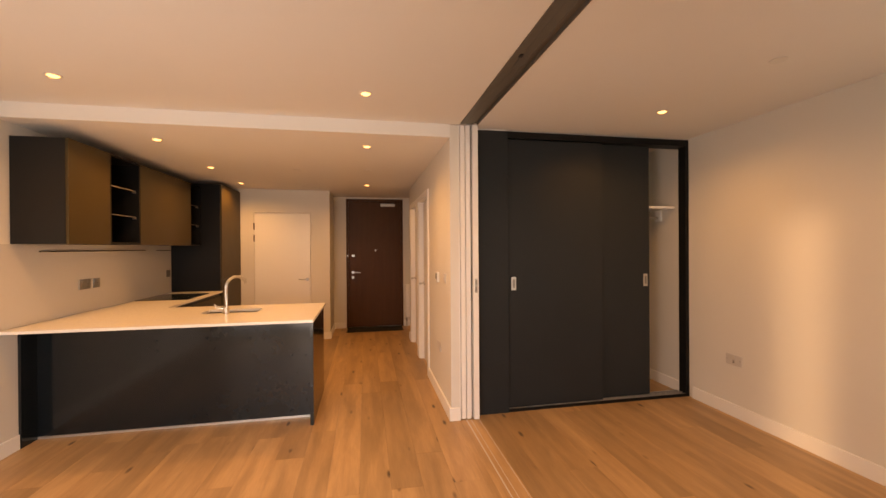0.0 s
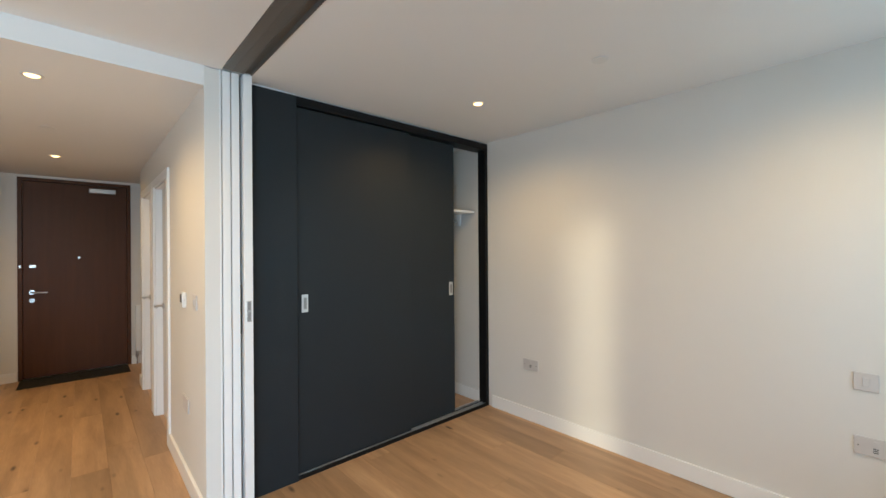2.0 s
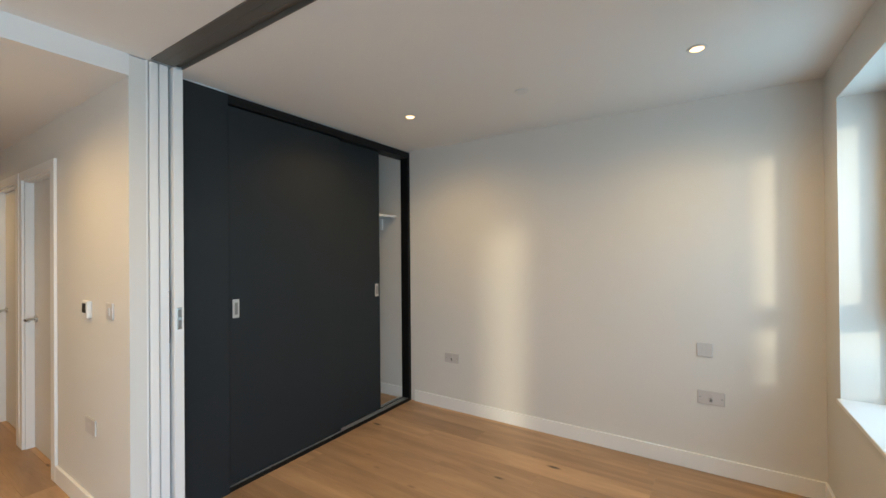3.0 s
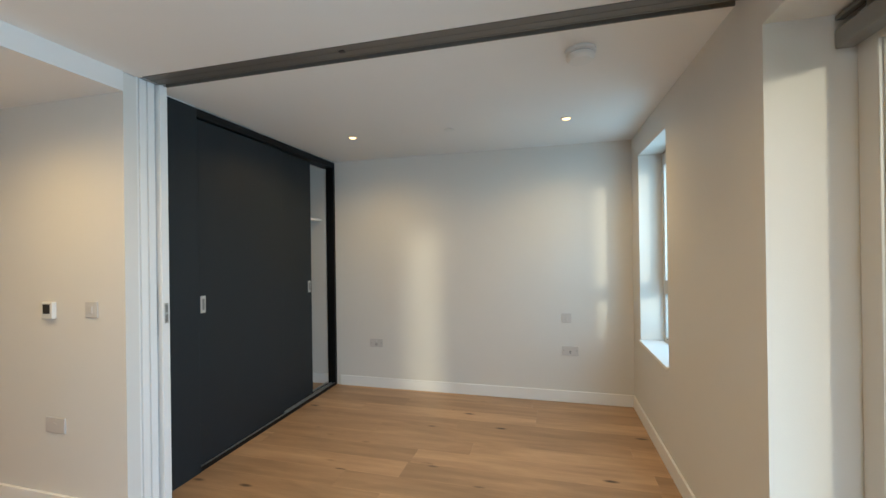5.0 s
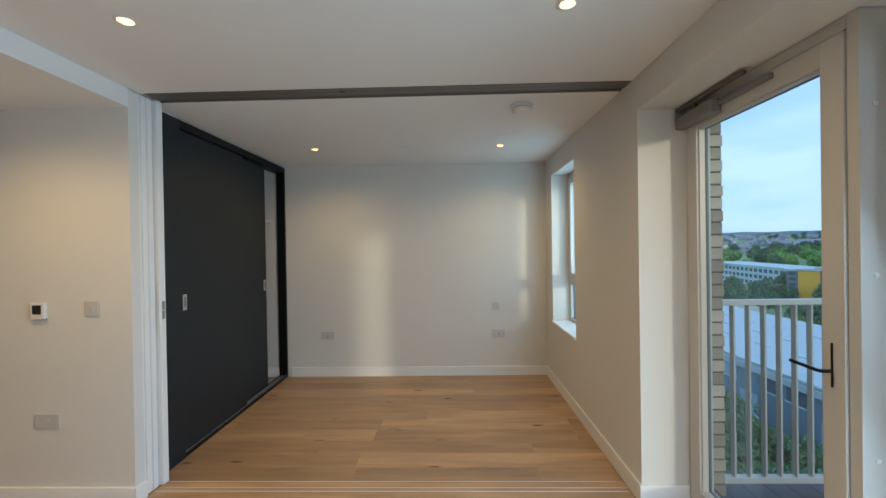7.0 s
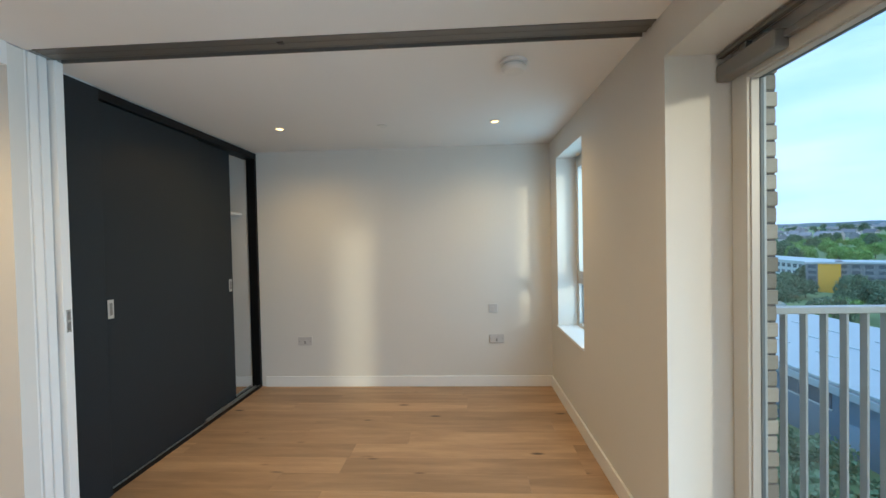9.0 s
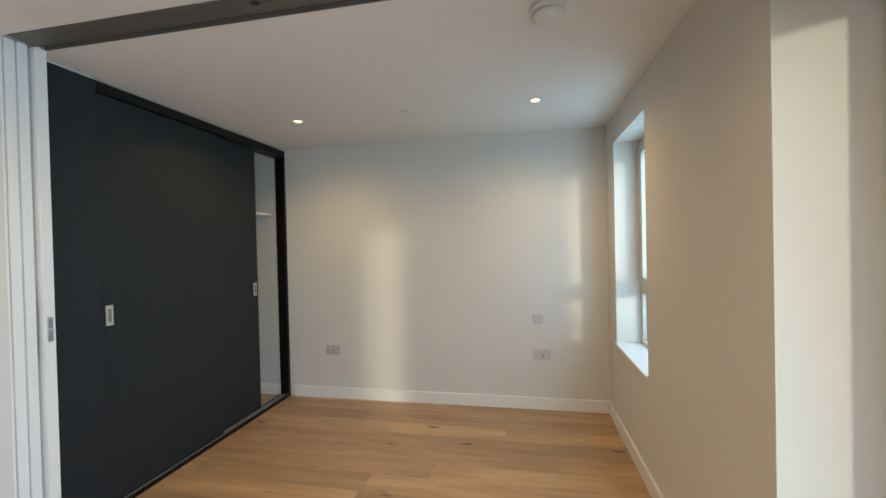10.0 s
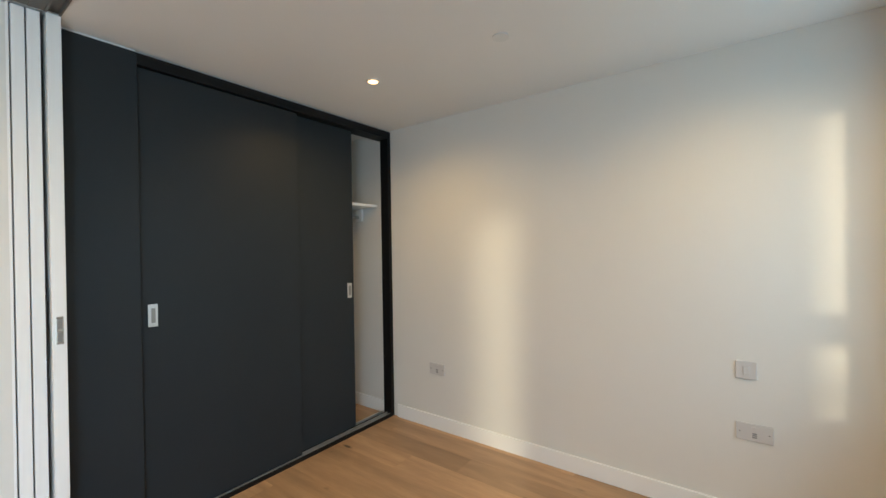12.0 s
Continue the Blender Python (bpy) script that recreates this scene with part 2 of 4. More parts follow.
def sweep(points, r, seg=12):
    """A bent round bar through the points."""
    bm = bmesh.new()
    pts = [Vector(p) for p in points]
    rings = []
    for i, p in enumerate(pts):
        d = (pts[min(i + 1, len(pts) - 1)] - pts[max(i - 1, 0)]).normalized()
        q = d.to_track_quat("Z", "Y")
        rings.append([bm.verts.new(p + q @ Vector((r * math.cos(2 * math.pi * k / seg), r * math.sin(2 * math.pi * k / seg), 0))) for k in range(seg)])
    for u, v in zip(rings, rings[1:]):
        for k in range(seg):
            bm.faces.new((u[k], u[(k + 1) % seg], v[(k + 1) % seg], v[k]))
    bm.faces.new(rings[0][::-1])
    bm.faces.new(rings[-1])
    return bm


def lathe(profile, seg=32):
    """Turns a list of (radius, z) round the z axis."""
    bm = bmesh.new()
    rings = [[bm.verts.new((r * math.cos(2 * math.pi * k / seg), r * math.sin(2 * math.pi * k / seg), z)) for k in range(seg)] for r, z in profile]
    for u, v in zip(rings, rings[1:]):
        for k in range(seg):
            bm.faces.new((u[k], u[(k + 1) % seg], v[(k + 1) % seg], v[k]))
    bm.faces.new(rings[0][::-1])
    bm.faces.new(rings[-1])
    return bm


def smooth(me, angle=40):
    for p in me.polygons:
        p.use_smooth = True
    me.set_sharp_from_angle(angle=radians(angle))


def mesh(name, bm, mat, round_=False):
    me = bpy.data.meshes.new(name)
    bmesh.ops.recalc_face_normals(bm, faces=bm.faces)
    bm.to_mesh(me)
    bm.free()
    if round_:
        smooth(me)
    me.materials.append(mat)
    return me


def part(name, bm, mat, parent, label="", round_=False):
    ob = new(name, mesh(name, bm, mat, round_))
    ob.parent = parent
    if label:
        tagged(ob, label)
    return ob


def thing(name, label, category, at=(0, 0, 0), group="", kind=""):
    ob = new(name)
    ob.empty_display_size = 0.1
    ob.location = at
    return tagged(ob, label, category, group, kind)


def structure(name, bm, mat, label, category, round_=False):
    return tagged(new(name, mesh(name, bm, mat, round_)), label, category, kind="structure")


# ---------------------------------------------------------------- plan
XL, XB = -2.17, 3.215            # kitchen and living side wall; bedroom far wall
YW, YK = 0.487, 3.385            # window wall; line where the kitchen ceiling drops
H, HK = 2.40, 2.295              # ceilings
XH = 0.925                       # hall wall
TX0, TX1 = 1.005, 1.154          # sliding door track
GY = 0.217                       # inner face of the outer frames
YE = 7.43                       # entrance wall

floor_base = structure("floor", boxes(((XL - 0.2, -0.02, -0.25), (XB + 0.2, YE + 0.2, -0.016))), MORTAR, "light oak plank floor running through all rooms", "floor")

# walls
structure("wall_west", boxes(((XL - 0.2, -0.05, -0.016), (XL, YE + 0.2, 2.7))), PAINT, "white painted wall of living room and kitchen", "wall")
structure("wall_east", boxes(((XB, -0.05, -0.016), (XB + 0.2, 4.3, 2.7))), PAINT, "white painted bedroom wall in soft evening light", "wall")
WX0, WX1, WZ0, WZ1 = 2.145, 2.94, 0.645, 2.195
DX0, DX1, DZ1 = -1.95, 0.948, 2.212
structure("wall_south", boxes(
    ((XL, -0.05, -0.016), (DX0, YW, 2.7)), ((DX0, -0.05, DZ1), (DX1, YW, 2.7)), ((DX1, 0.09, -0.016), (WX0, YW, 2.7)),
    ((WX0, 0.09, -0.016), (WX1, YW, WZ0)), ((WX0, 0.09, WZ1), (WX1, YW, 2.7)), ((WX1, 0.09, -0.016), (XB, YW, 2.7))),
    PAINT, "white painted window wall with deep openings", "wall")
structure("wall_wardrobe_back", boxes(((1.166, 4.06, -0.016), (XB, 4.2, 2.7))), PAINT, "white painted back wall inside the wardrobe", "wall")
D1, D2, DT = (4.56, 5.27), (5.42, 6.15), 1.985
structure("wall_hall", boxes(
    ((XH, YK, -0.016), (1.0, D1[0], H - 0.006)), ((XH, D1[0], DT), (1.0, D1[1], 2.5)), ((XH, D1[1], -0.016), (1.0, D2[0], 2.5)), ((XH, D2[0], DT), (1.0, D2[1], 2.5)),
    ((XH, D2[1], -0.016), (1.0, 6.42, 2.5)), ((1.0, 6.34, -0.016), (1.45, 6.42, 2.5))),
    PAINT, "white painted hall wall with two flush doors", "wall")
structure("wall_pocket", boxes(((1.1565, YK + 0.045, -0.016), (1.165, 4.7, 2.5)), ((1.0, 4.45, -0.016), (1.155, 4.52, 2.5)), ((1.0, 4.70, -0.016), (1.1, 6.34, 2.5))),
    PAINT, "white painted lining of the sliding door pocket", "wall")
structure("wall_hall_recess", boxes(((1.45, 6.34, -0.016), (1.55, YE + 0.2, 2.5))), PAINT, "white painted side of the hall recess", "wall")
structure("wall_entrance", boxes(((-0.5, YE, -0.016), (-0.079, YE + 0.2, 2.5)), ((0.917, YE, -0.016), (1.55, YE + 0.2, 2.5)), ((-0.079, YE, 2.268), (0.917, YE + 0.2, 2.5)), ((-0.079, YE + 0.09, -0.016), (0.917, YE + 0.2, 2.268))), PAINT, "white painted wall round the entrance door", "wall")
CY = 6.65
structure("wall_cupboard", boxes(((XL, CY, -0.016), (-1.385, CY + 0.1, 2.5)), ((-0.575, CY, -0.016), (-0.29, CY + 0.1, 2.5)), ((-1.385, CY, 1.945), (-0.575, CY + 0.1, 2.5)), ((-0.39, CY + 0.1, -0.016), (-0.29, YE, 2.5)), ((-1.385, CY + 0.07, -0.016), (-0.575, CY + 0.1, 1.945))), PAINT, "white painted wall round the utility cupboard", "wall")

# ceilings
structure("ceiling_living", boxes(((XL, YW, H), (TX0, YK, H + 0.3))), CEIL, "flat white painted living room ceiling", "ceiling")
structure("ceiling_bedroom", boxes(((TX1, YW, H), (XB, 4.06, H + 0.3)), ((TX0, YK, H + 0.01), (TX1, 4.5, H + 0.3)), ((TX0, YW, H + 0.06), (TX1, YK, H + 0.3))), CEIL, "flat white painted bedroom ceiling", "ceiling")
structure("ceiling_kitchen", boxes(((XL, YK, HK), (XH + 0.002, YE, H + 0.3)), ((XH + 0.002, 6.42, HK), (1.45, YE, H + 0.3))), CEIL, "lower white ceiling over kitchen and hall", "ceiling")

# skirting
SK, ST = 0.105, 0.016


def skirting(a, b, face):
    """A skirting board from a to b on the floor, its thickness towards face."""
    (x0, y0), (x1, y1) = a, b
    bm = boxes(((x0, y0, 0), (x1 + face[0] * ST, y1 + face[1] * ST, SK)), bevel=0.003)
    structure("baseboard", bm, GLOSS, "white painted square-edged skirting board", "skirting")


skirting((XB, YW), (XB, 3.40), (-1, 0))
skirting((DX1, YW), (XB - ST, YW), (0, 1))
skirting((DX1, GY + 0.010), (DX1, YW + ST), (-1, 0))
skirting((XL, YW), (XL, 3.555), (1, 0))
skirting((XH, YK), (XH, D1[0] - 0.075), (-1, 0))
skirting((XH - ST, YK), (1.0, YK), (0, -1))
skirting((XH, D1[1] + 0.06), (XH, D2[0] - 0.06), (-1, 0))
skirting((XH, D2[1] + 0.06), (XH, 6.42), (-1, 0))
skirting((-0.575 + 0.01, CY), (-0.29 + ST, CY), (0, -1))
skirting((-0.29, CY), (-0.29, YE), (1, 0))
skirting((-0.29 + ST, YE), (-0.08, YE), (0, -1))
skirting((0.918, YE), (1.45, YE), (0, -1))
skirting((3.215, 3.52), (3.215, 4.06), (-1, 0))
skirting((1.17, 4.06), (XB - ST, 4.06), (0, -1))

# ---------------------------------------------------------------- glazing


def ring(bm, x0, x1, z0, z1, y0, y1, w, wb=None):
    """Adds a rectangular frame of bar width w."""
    wb = wb or w
    box(bm, (x0, y0, z0), (x0 + w, y1, z1), 0.003)
    box(bm, (x1 - w, y0, z0), (x1, y1, z1), 0.003)
    box(bm, (x0 + w, y0, z0), (x1 - w, y1, z0 + wb), 0.003)
    box(bm, (x0 + w, y0, z1 - w), (x1 - w, y1, z1), 0.003)
    return bm


def pane(name, a, b, parent):
    ob = part(name, boxes((a, b)), GLASS, parent, "clear double glazing")
    ob.visible_shadow = False
    return ob


door = thing("balcony_door", "pale glazed balcony door, closed, with grey overhead closer", "door", (0.5, 0.16, 0), kind="structure")
door.name = "door_1"


def local(ob, bm):
    bmesh.ops.translate(bm, verts=bm.verts, vec=-Vector(ob.location))
    return bm


LX0, LX1 = 0.032, 0.936
part("outer_frame", local(door, boxes(((LX1, 0.10, 0), (DX1 - 0.001, GY, 2.21)), ((-0.01, 0.10, 0), (LX0, GY, 2.21)), ((LX0, 0.10, 2.165), (LX1, GY, 2.21)), ((LX0, 0.10, -0.01), (LX1, GY, 0.02)), ((LX0 - 0.01, 0.098, 0.02), (LX0 + 0.03, 0.122, 2.17)), ((LX0, 0.098, 2.13), (LX1, 0.122, 2.17)), ((LX0, 0.098, 0.0), (LX1, 0.122, 0.05)), bevel=0.002)), FRAME, door)
bm = bmesh.new()
ring(bm, LX0 + 0.004, LX1 - 0.004, 0.024, 2.16, 0.150, GY + 0.008, 0.085, 0.10)
part("leaf", local(door, bm), FRAME, door)
bm = bmesh.new()
ring(bm, LX0 + 0.089, LX1 - 0.089, 0.124, 2.075, 0.180, 0.213, 0.006)
part("glazing_bead", local(door, bm), FRAME, door)
bm = bmesh.new()
ring(bm, LX0 + 0.089, LX1 - 0.089, 0.124, 2.075, 0.163, 0.179, 0.007)
part("gasket", local(door, bm), RUBBER, door, "dark glazing gasket")
pane("pane", (LX0 + 0.094 - 0.5, 0.167 - 0.16, 0.129), (LX1 - 0.094 - 0.5, 0.173 - 0.16, 2.071), door)
hd = part("handle_plate", local(door, boxes(((0.0785, GY + 0.008, 0.955), (0.0865, GY + 0.012, 1.11)), bevel=0.002)), BLACK, door, "narrow dark handle plate")
part("lever", local(door, sweep([(0.082, GY + 0.013, 1.012), (0.082, GY + 0.040, 1.012), (0.094, GY + 0.050, 1.012), (0.205, GY + 0.050, 1.016)], 0.0065)), BLACK, hd, "dark metal lever", True)
cl = part("closer_body", local(door, boxes(((0.635, GY + 0.009, 2.090), (0.944, GY + 0.066, 2.158)), bevel=0.008)), ALU, door, "grey door closer body")
part("closer_arm", local(door, boxes(((0.425, GY + 0.040, 2.186), (0.938, GY + 0.066, 2.202)), ((0.78, GY + 0.030, 2.151), (0.82, GY + 0.055, 2.186)), bevel=0.003)), DARKALU, cl, "dark closer arm")
part("slide_rail", local(door, boxes(((0.32, GY + 0.009, 2.122), (0.634, GY + 0.032, 2.146)), bevel=0.003)), ALU, cl, "grey closer rail")

# the second sidelight is unseen, added to let in more daylight
for k, (sx0, sx1) in enumerate(((-0.960, -0.0105), (-1.95, -1.010))):
    side = thing("window_%d" % (k + 1), "tall fixed glazed sidelight beside the balcony door", "window", ((sx0 + sx1) / 2, 0.1, 0), group="glazed sidelights", kind="structure")
    bm = bmesh.new()
    ring(bm, sx0, sx1, 0, 2.21, 0.04, 0.122, 0.05)
    part("window_frame", local(side, bm), FRAME, side)
    bm = bmesh.new()
    ring(bm, sx0 + 0.05, sx1 - 0.05, 0.05, 2.16, 0.085, 0.115, 0.014)
    part("gasket", local(side, bm), RUBBER, side, "dark glazing gasket")
    hw = (sx1 - sx0) / 2 - 0.06
    pane("pane", (-hw, -0.005, 0.06), (hw, 0.005, 2.15), side)
    for z in (0.75, 1.35, 1.9):
        part("screw_cap", local(side, tubes(((sx1, 0.17, z), (sx1 - 0.004, 0.17, z), 0.008))), PLASTIC, side, "small round cover cap")

# unseen mullion, added to close the widened glazing
structure("trim", boxes(((-1.010, 0.04, 0.0), (-0.960, GY, 2.21)), bevel=0.003), FRAME, "unseen pale grey mullion added between the sidelights", "trim")

win = thing("window_3", "white framed bedroom window with transom in deep reveal", "window", (2.54, 0.25, 0.645), kind="structure")
WY = 0.31
bm = bmesh.new()
ring(bm, WX0, WX1, WZ0, WZ1, 0.225, WY, 0.045)
box(bm, (WX0 + 0.045, 0.225, 1.05), (WX1 - 0.045, WY, 1.105), 0.003)
part("window_frame", local(win, bm), FRAME, win)
bm = bmesh.new()
ring(bm, WX0 + 0.049, WX1 - 0.049, 1.109, WZ1 - 0.049, 0.237, WY + 0.014, 0.06)
part("sash", local(win, bm), FRAME, win)
bm = bmesh.new()
ring(bm, WX0 + 0.109, WX1 - 0.109, 1.169, WZ1 - 0.109, 0.26, 0.28, 0.012)
ring(bm, WX0 + 0.045, WX1 - 0.045, WZ0 + 0.045, 1.05, 0.26, 0.28, 0.012)
part("gasket", local(win, bm), RUBBER, win, "dark glazing gasket")
pane("pane", (WX0 + 0.112 - 2.54, -0.010, 1.172 - 0.645), (WX1 - 0.112 - 2.54, 0.0, WZ1 - 0.112 - 0.645), win)
pane("pane", (WX0 + 0.048 - 2.54, -0.010, 0.048), (WX1 - 0.048 - 2.54, 0.0, 1.047 - 0.645), win)
part("window_sill", local(win, boxes(((WX0 - 0.004, WY, WZ0 - 0.004), (WX1 + 0.004, YW + 0.016, WZ0 + 0.018)), bevel=0.004)), GLOSS, win, "white painted sill board")

# ---------------------------------------------------------------- sliding partition
track = thing("sliding_door_track", "dark grey triple ceiling track for sliding panels", "door track", (1.076, 1.9, 2.4), kind="structure")
items = [((TX0 + 0.001, YW + 0.002, H + 0.018), (TX1 - 0.001, YK + 0.02, H + 0.058))]
for k in range(4):
    x = TX0 + 0.002 + k * 0.0465
    w = 0.010 if k in (1, 2) else 0.006
    x = min(x, TX1 - w - 0.001)
    items.append(((x, YW + 0.002, H - 0.004), (x + w, YK - 0.03, H + 0.018)))
part("channel", local(track, boxes(items[0])), DARKALU, track)
for k in range(2):
    x = TX0 + 0.002 + k * 0.0465
    part("cover_strip", local(track, boxes(((x + 0.0065 + k * 0.004, YW + 0.002, H - 0.002), (x + 0.0463, YK - 0.03, H + 0.017)))), DARKALU, track)
for it in items[1:]:
    part("rail", local(track, boxes(it)), DARKALU, track)
part("stop", local(track, boxes(((1.04, 2.16, H - 0.006), (1.06, 2.19, H + 0.02)))), DARK, track, "small black stop")
sill = thing("floor_track", "flush oak threshold with thin aluminium guides", "threshold", (1.076, 1.9, 0), kind="structure")
part("strip", local(sill, boxes(((TX0 - 0.012, YW + ST, -0.012), (TX1 + 0.004, YK - 0.02, 0.003)))), OAK, sill)
# guides take a plain pale colour in place of the metal's shine
part("guide", local(sill, boxes(((1.043, YW + ST, 0.0), (1.050, YK - 0.02, 0.0060)))), PLATE, sill, "thin pale aluminium guide")
for x in (1.082, 1.146):
    part("guide", local(sill, boxes(((x, YW + ST, 0.0), (x + 0.003, YK - 0.035, 0.005)))), PLATE, sill, "thin pale guide")
for k, (x0, x1, y0) in enumerate(((1.010, 1.049, YK - 0.004), (1.054, 1.093, YK - 0.008), (1.108, 1.153, YK - 0.030))):
    p = thing("sliding_panel", "white lacquered full-height sliding panel pushed into its pocket", "sliding door", ((x0 + x1) / 2, y0 + 0.5, 0.006), group="sliding panels")
    part("panel", local(p, boxes(((x0, y0, 0.006), (x1, y0 + 0.98, H - 0.002)), bevel=0.002)), GLOSS, p)
    part("edge_lipping", local(p, boxes(((x0 + 0.0015, y0 - 0.0022, 0.008), (x1 - 0.0015, y0 - 0.0002, H - 0.004)))), GLOSS, p)
    if k == 2:
        q = part("edge_pull", local(p, boxes(((x0 + 0.011, y0 - 0.005, 1.035), (x1 - 0.011, y0 - 0.002, 1.15)), bevel=0.001)), STEEL, p, "steel edge pull")
        part("recess", local(p, boxes(((x0 + 0.015, y0 - 0.0065, 1.045), (x1 - 0.015, y0 - 0.0048, 1.085)), ((x0 + 0.015, y0 - 0.0065, 1.10), (x1 - 0.015, y0 - 0.0048, 1.14)))), ALU, q, "grey recess")
    if k == 1:
        part("flush_pull", local(p, boxes(((x1 + 0.0005, y0 + 0.002, 0.97), (x1 + 0.003, y0 + 0.03, 1.24)))), DARK, p, "dark flush pull")
structure("trim", boxes(((0.996, YK - 0.001, 0.0), (1.0045, YK + 0.1, H))), GLOSS, "narrow white painted jamb edge by the panels", "trim")

# ---------------------------------------------------------------- wardrobe
wd = thing("wardrobe", "dark slate built-in wardrobe with sliding doors, one end open", "wardrobe", (2.2, 3.75, 0))
F0 = 3.438
part("side_panel", local(wd, boxes(((1.157, F0, 0.0), (1.438, F0 + 0.03, H - 0.016)), ((1.412, F0 + 0.03, 0.0), (1.438, F0 + 0.127, H - 0.016)), bevel=0.002)), SLATE, wd)
part("top_rail", local(wd, boxes(((1.4385, 3.445, H - 0.070), (3.211, 3.575, H - 0.014)), bevel=0.002)), BLACK, wd, "black top rail")
part("scribe", local(wd, boxes(((1.157, F0 + 0.020, H - 0.0155), (1.438, F0 + 0.03, H - 0.0005)), ((1.4385, 3.475, H - 0.0135), (3.211, 3.575, H - 0.0005)))), CEIL, wd, "white scribe strip")
part("end_post", local(wd, boxes(((3.176, 3.445, 0), (3.211, 3.532, H - 0.070)), bevel=0.002)), BLACK, wd, "black end post")
part("bottom_rail", local(wd, boxes(((1.4385, 3.445, 0), (3.176, 3.456, 0.026)), ((1.4385, 3.456, 0), (3.176, 3.575, 0.010)), bevel=0.001)), BLACK, wd, "black bottom rail")
part("floor_channel", local(wd, boxes(((1.44, 3.458, 0.010), (3.175, 3.464, 0.028)), ((1.44, 3.492, 0.010), (3.175, 3.502, 0.028)), ((1.44, 3.545, 0.010), (3.175, 3.56, 0.026)), bevel=0.001)), SILVER, wd, "pale aluminium floor channel")
for x0, x1, y0, hx in ((1.441, 2.335, 3.466, 1.494), (2.24, 2.84, 3.506, 2.797)):
    d = part("door", local(wd, boxes(((x0, y0, 0.03), (x1, y0 + 0.024, H - 0.076)), bevel=0.0015)), SLATE, wd)
    h = part("handle", local(wd, boxes(((hx - 0.021, y0 - 0.004, 1.035), (hx + 0.021, y0 - 0.001, 1.148)), bevel=0.001)), SILVER, d, "brushed recessed pull")
    part("recess", local(wd, boxes(((hx - 0.008, y0 - 0.0055, 1.055), (hx + 0.010, y0 - 0.0042, 1.128)))), ALU, h, "grey finger recess")
part("shelf", local(wd, boxes(((1.44, 3.60, 1.765), (3.20, 4.055, 1.787)), bevel=0.002)), GLOSS, wd, "white hat shelf")
part("hanging_rail", local(wd, tubes(((1.44, 3.83, 1.69), (3.19, 3.83, 1.69), 0.0125))), STEEL, wd, "chrome hanging rail", True)
part("rail_bracket", local(wd, boxes(((3.192, 3.79, 1.655), (3.213, 3.87, 1.764)), bevel=0.003)), GLOSS, wd, "white rail bracket")

# ---------------------------------------------------------------- kitchen
CT = 0.862
pen = thing("kitchen_peninsula", "glossy navy peninsula base beneath a pale worktop", "kitchen unit", (-1.15, 3.9, 0))
part("front_panel", local(pen, boxes(((-2.150, 3.705, 0.018), (-0.192, 3.725, CT - 0.024)), bevel=0.0015)), NAVY, pen)
part("end_panel", local(pen, boxes(((-0.190, 3.530, 0.0), (-0.162, 4.345, CT - 0.022)), bevel=0.0015)), NAVY, pen)
part("return_panel", local(pen, boxes(((-2.168, 3.560, 0.0), (-2.150, 3.725, CT - 0.022)), bevel=0.001)), NAVY, pen)
part("plinth_strip", local(pen, boxes(((-2.150, 3.700, 0.0), (-0.192, 3.724, 0.017)), bevel=0.001)), SILVER, pen, "pale metal plinth strip")
part("carcass", local(pen, boxes(((-2.150, 3.726, 0.1), (-0.192, 4.30, CT - 0.024)))), SLATEGLOSS, pen)

base = thing("base_cabinet", "bronze-brown base cabinet run under the hob", "kitchen unit", (-1.85, 5.1, 0))
part("body", local(base, boxes(((XL + 0.002, 4.36, 0.1), (-1.60, 5.846, CT - 0.024)))), SLATEGLOSS, base)
part("plinth", local(base, boxes(((XL + 0.002, 4.36, 0.0), (-1.66, 5.846, 0.098)))), NICHE, base, "black plinth")
for y0, y1 in ((4.37, 4.95), (4.955, 5.84)):
    part("door", local(base, boxes(((-1.598, y0, 0.105), (-1.578, y1, 0.80)), bevel=0.001)), BRONZE, base)

# worktop with sink cut-out
SX0, SX1, SY0, SY1 = -1.12, -0.67, 3.90, 4.12
top = thing("worktop", "white quartz worktop wrapping round the kitchen", "worktop", (-1.2, 4.0, CT))


def slab_with_hole(x0, x1, y0, y1, hx0, hx1, hy0, hy1, z0, z1):
    bm = bmesh.new()
    outer, inner = ((x0, y0), (x1, y0), (x1, y1), (x0, y1)), ((hx0, hy0), (hx1, hy0), (hx1, hy1), (hx0, hy1))
    o = [[bm.verts.new((x, y, z)) for x, y in outer] for z in (z0, z1)]
    n = [[bm.verts.new((x, y, z)) for x, y in inner] for z in (z0, z1)]
    for k in range(4):
        q = (k + 1) % 4
        bm.faces.new((o[1][k], o[1][q], n[1][q], n[1][k]))
        bm.faces.new((o[0][k], n[0][k], n[0][q], o[0][q]))
        bm.faces.new((o[0][k], o[0][q], o[1][q], o[1][k]))
        bm.faces.new((n[0][k], n[1][k], n[1][q], n[0][q]))
    return bm


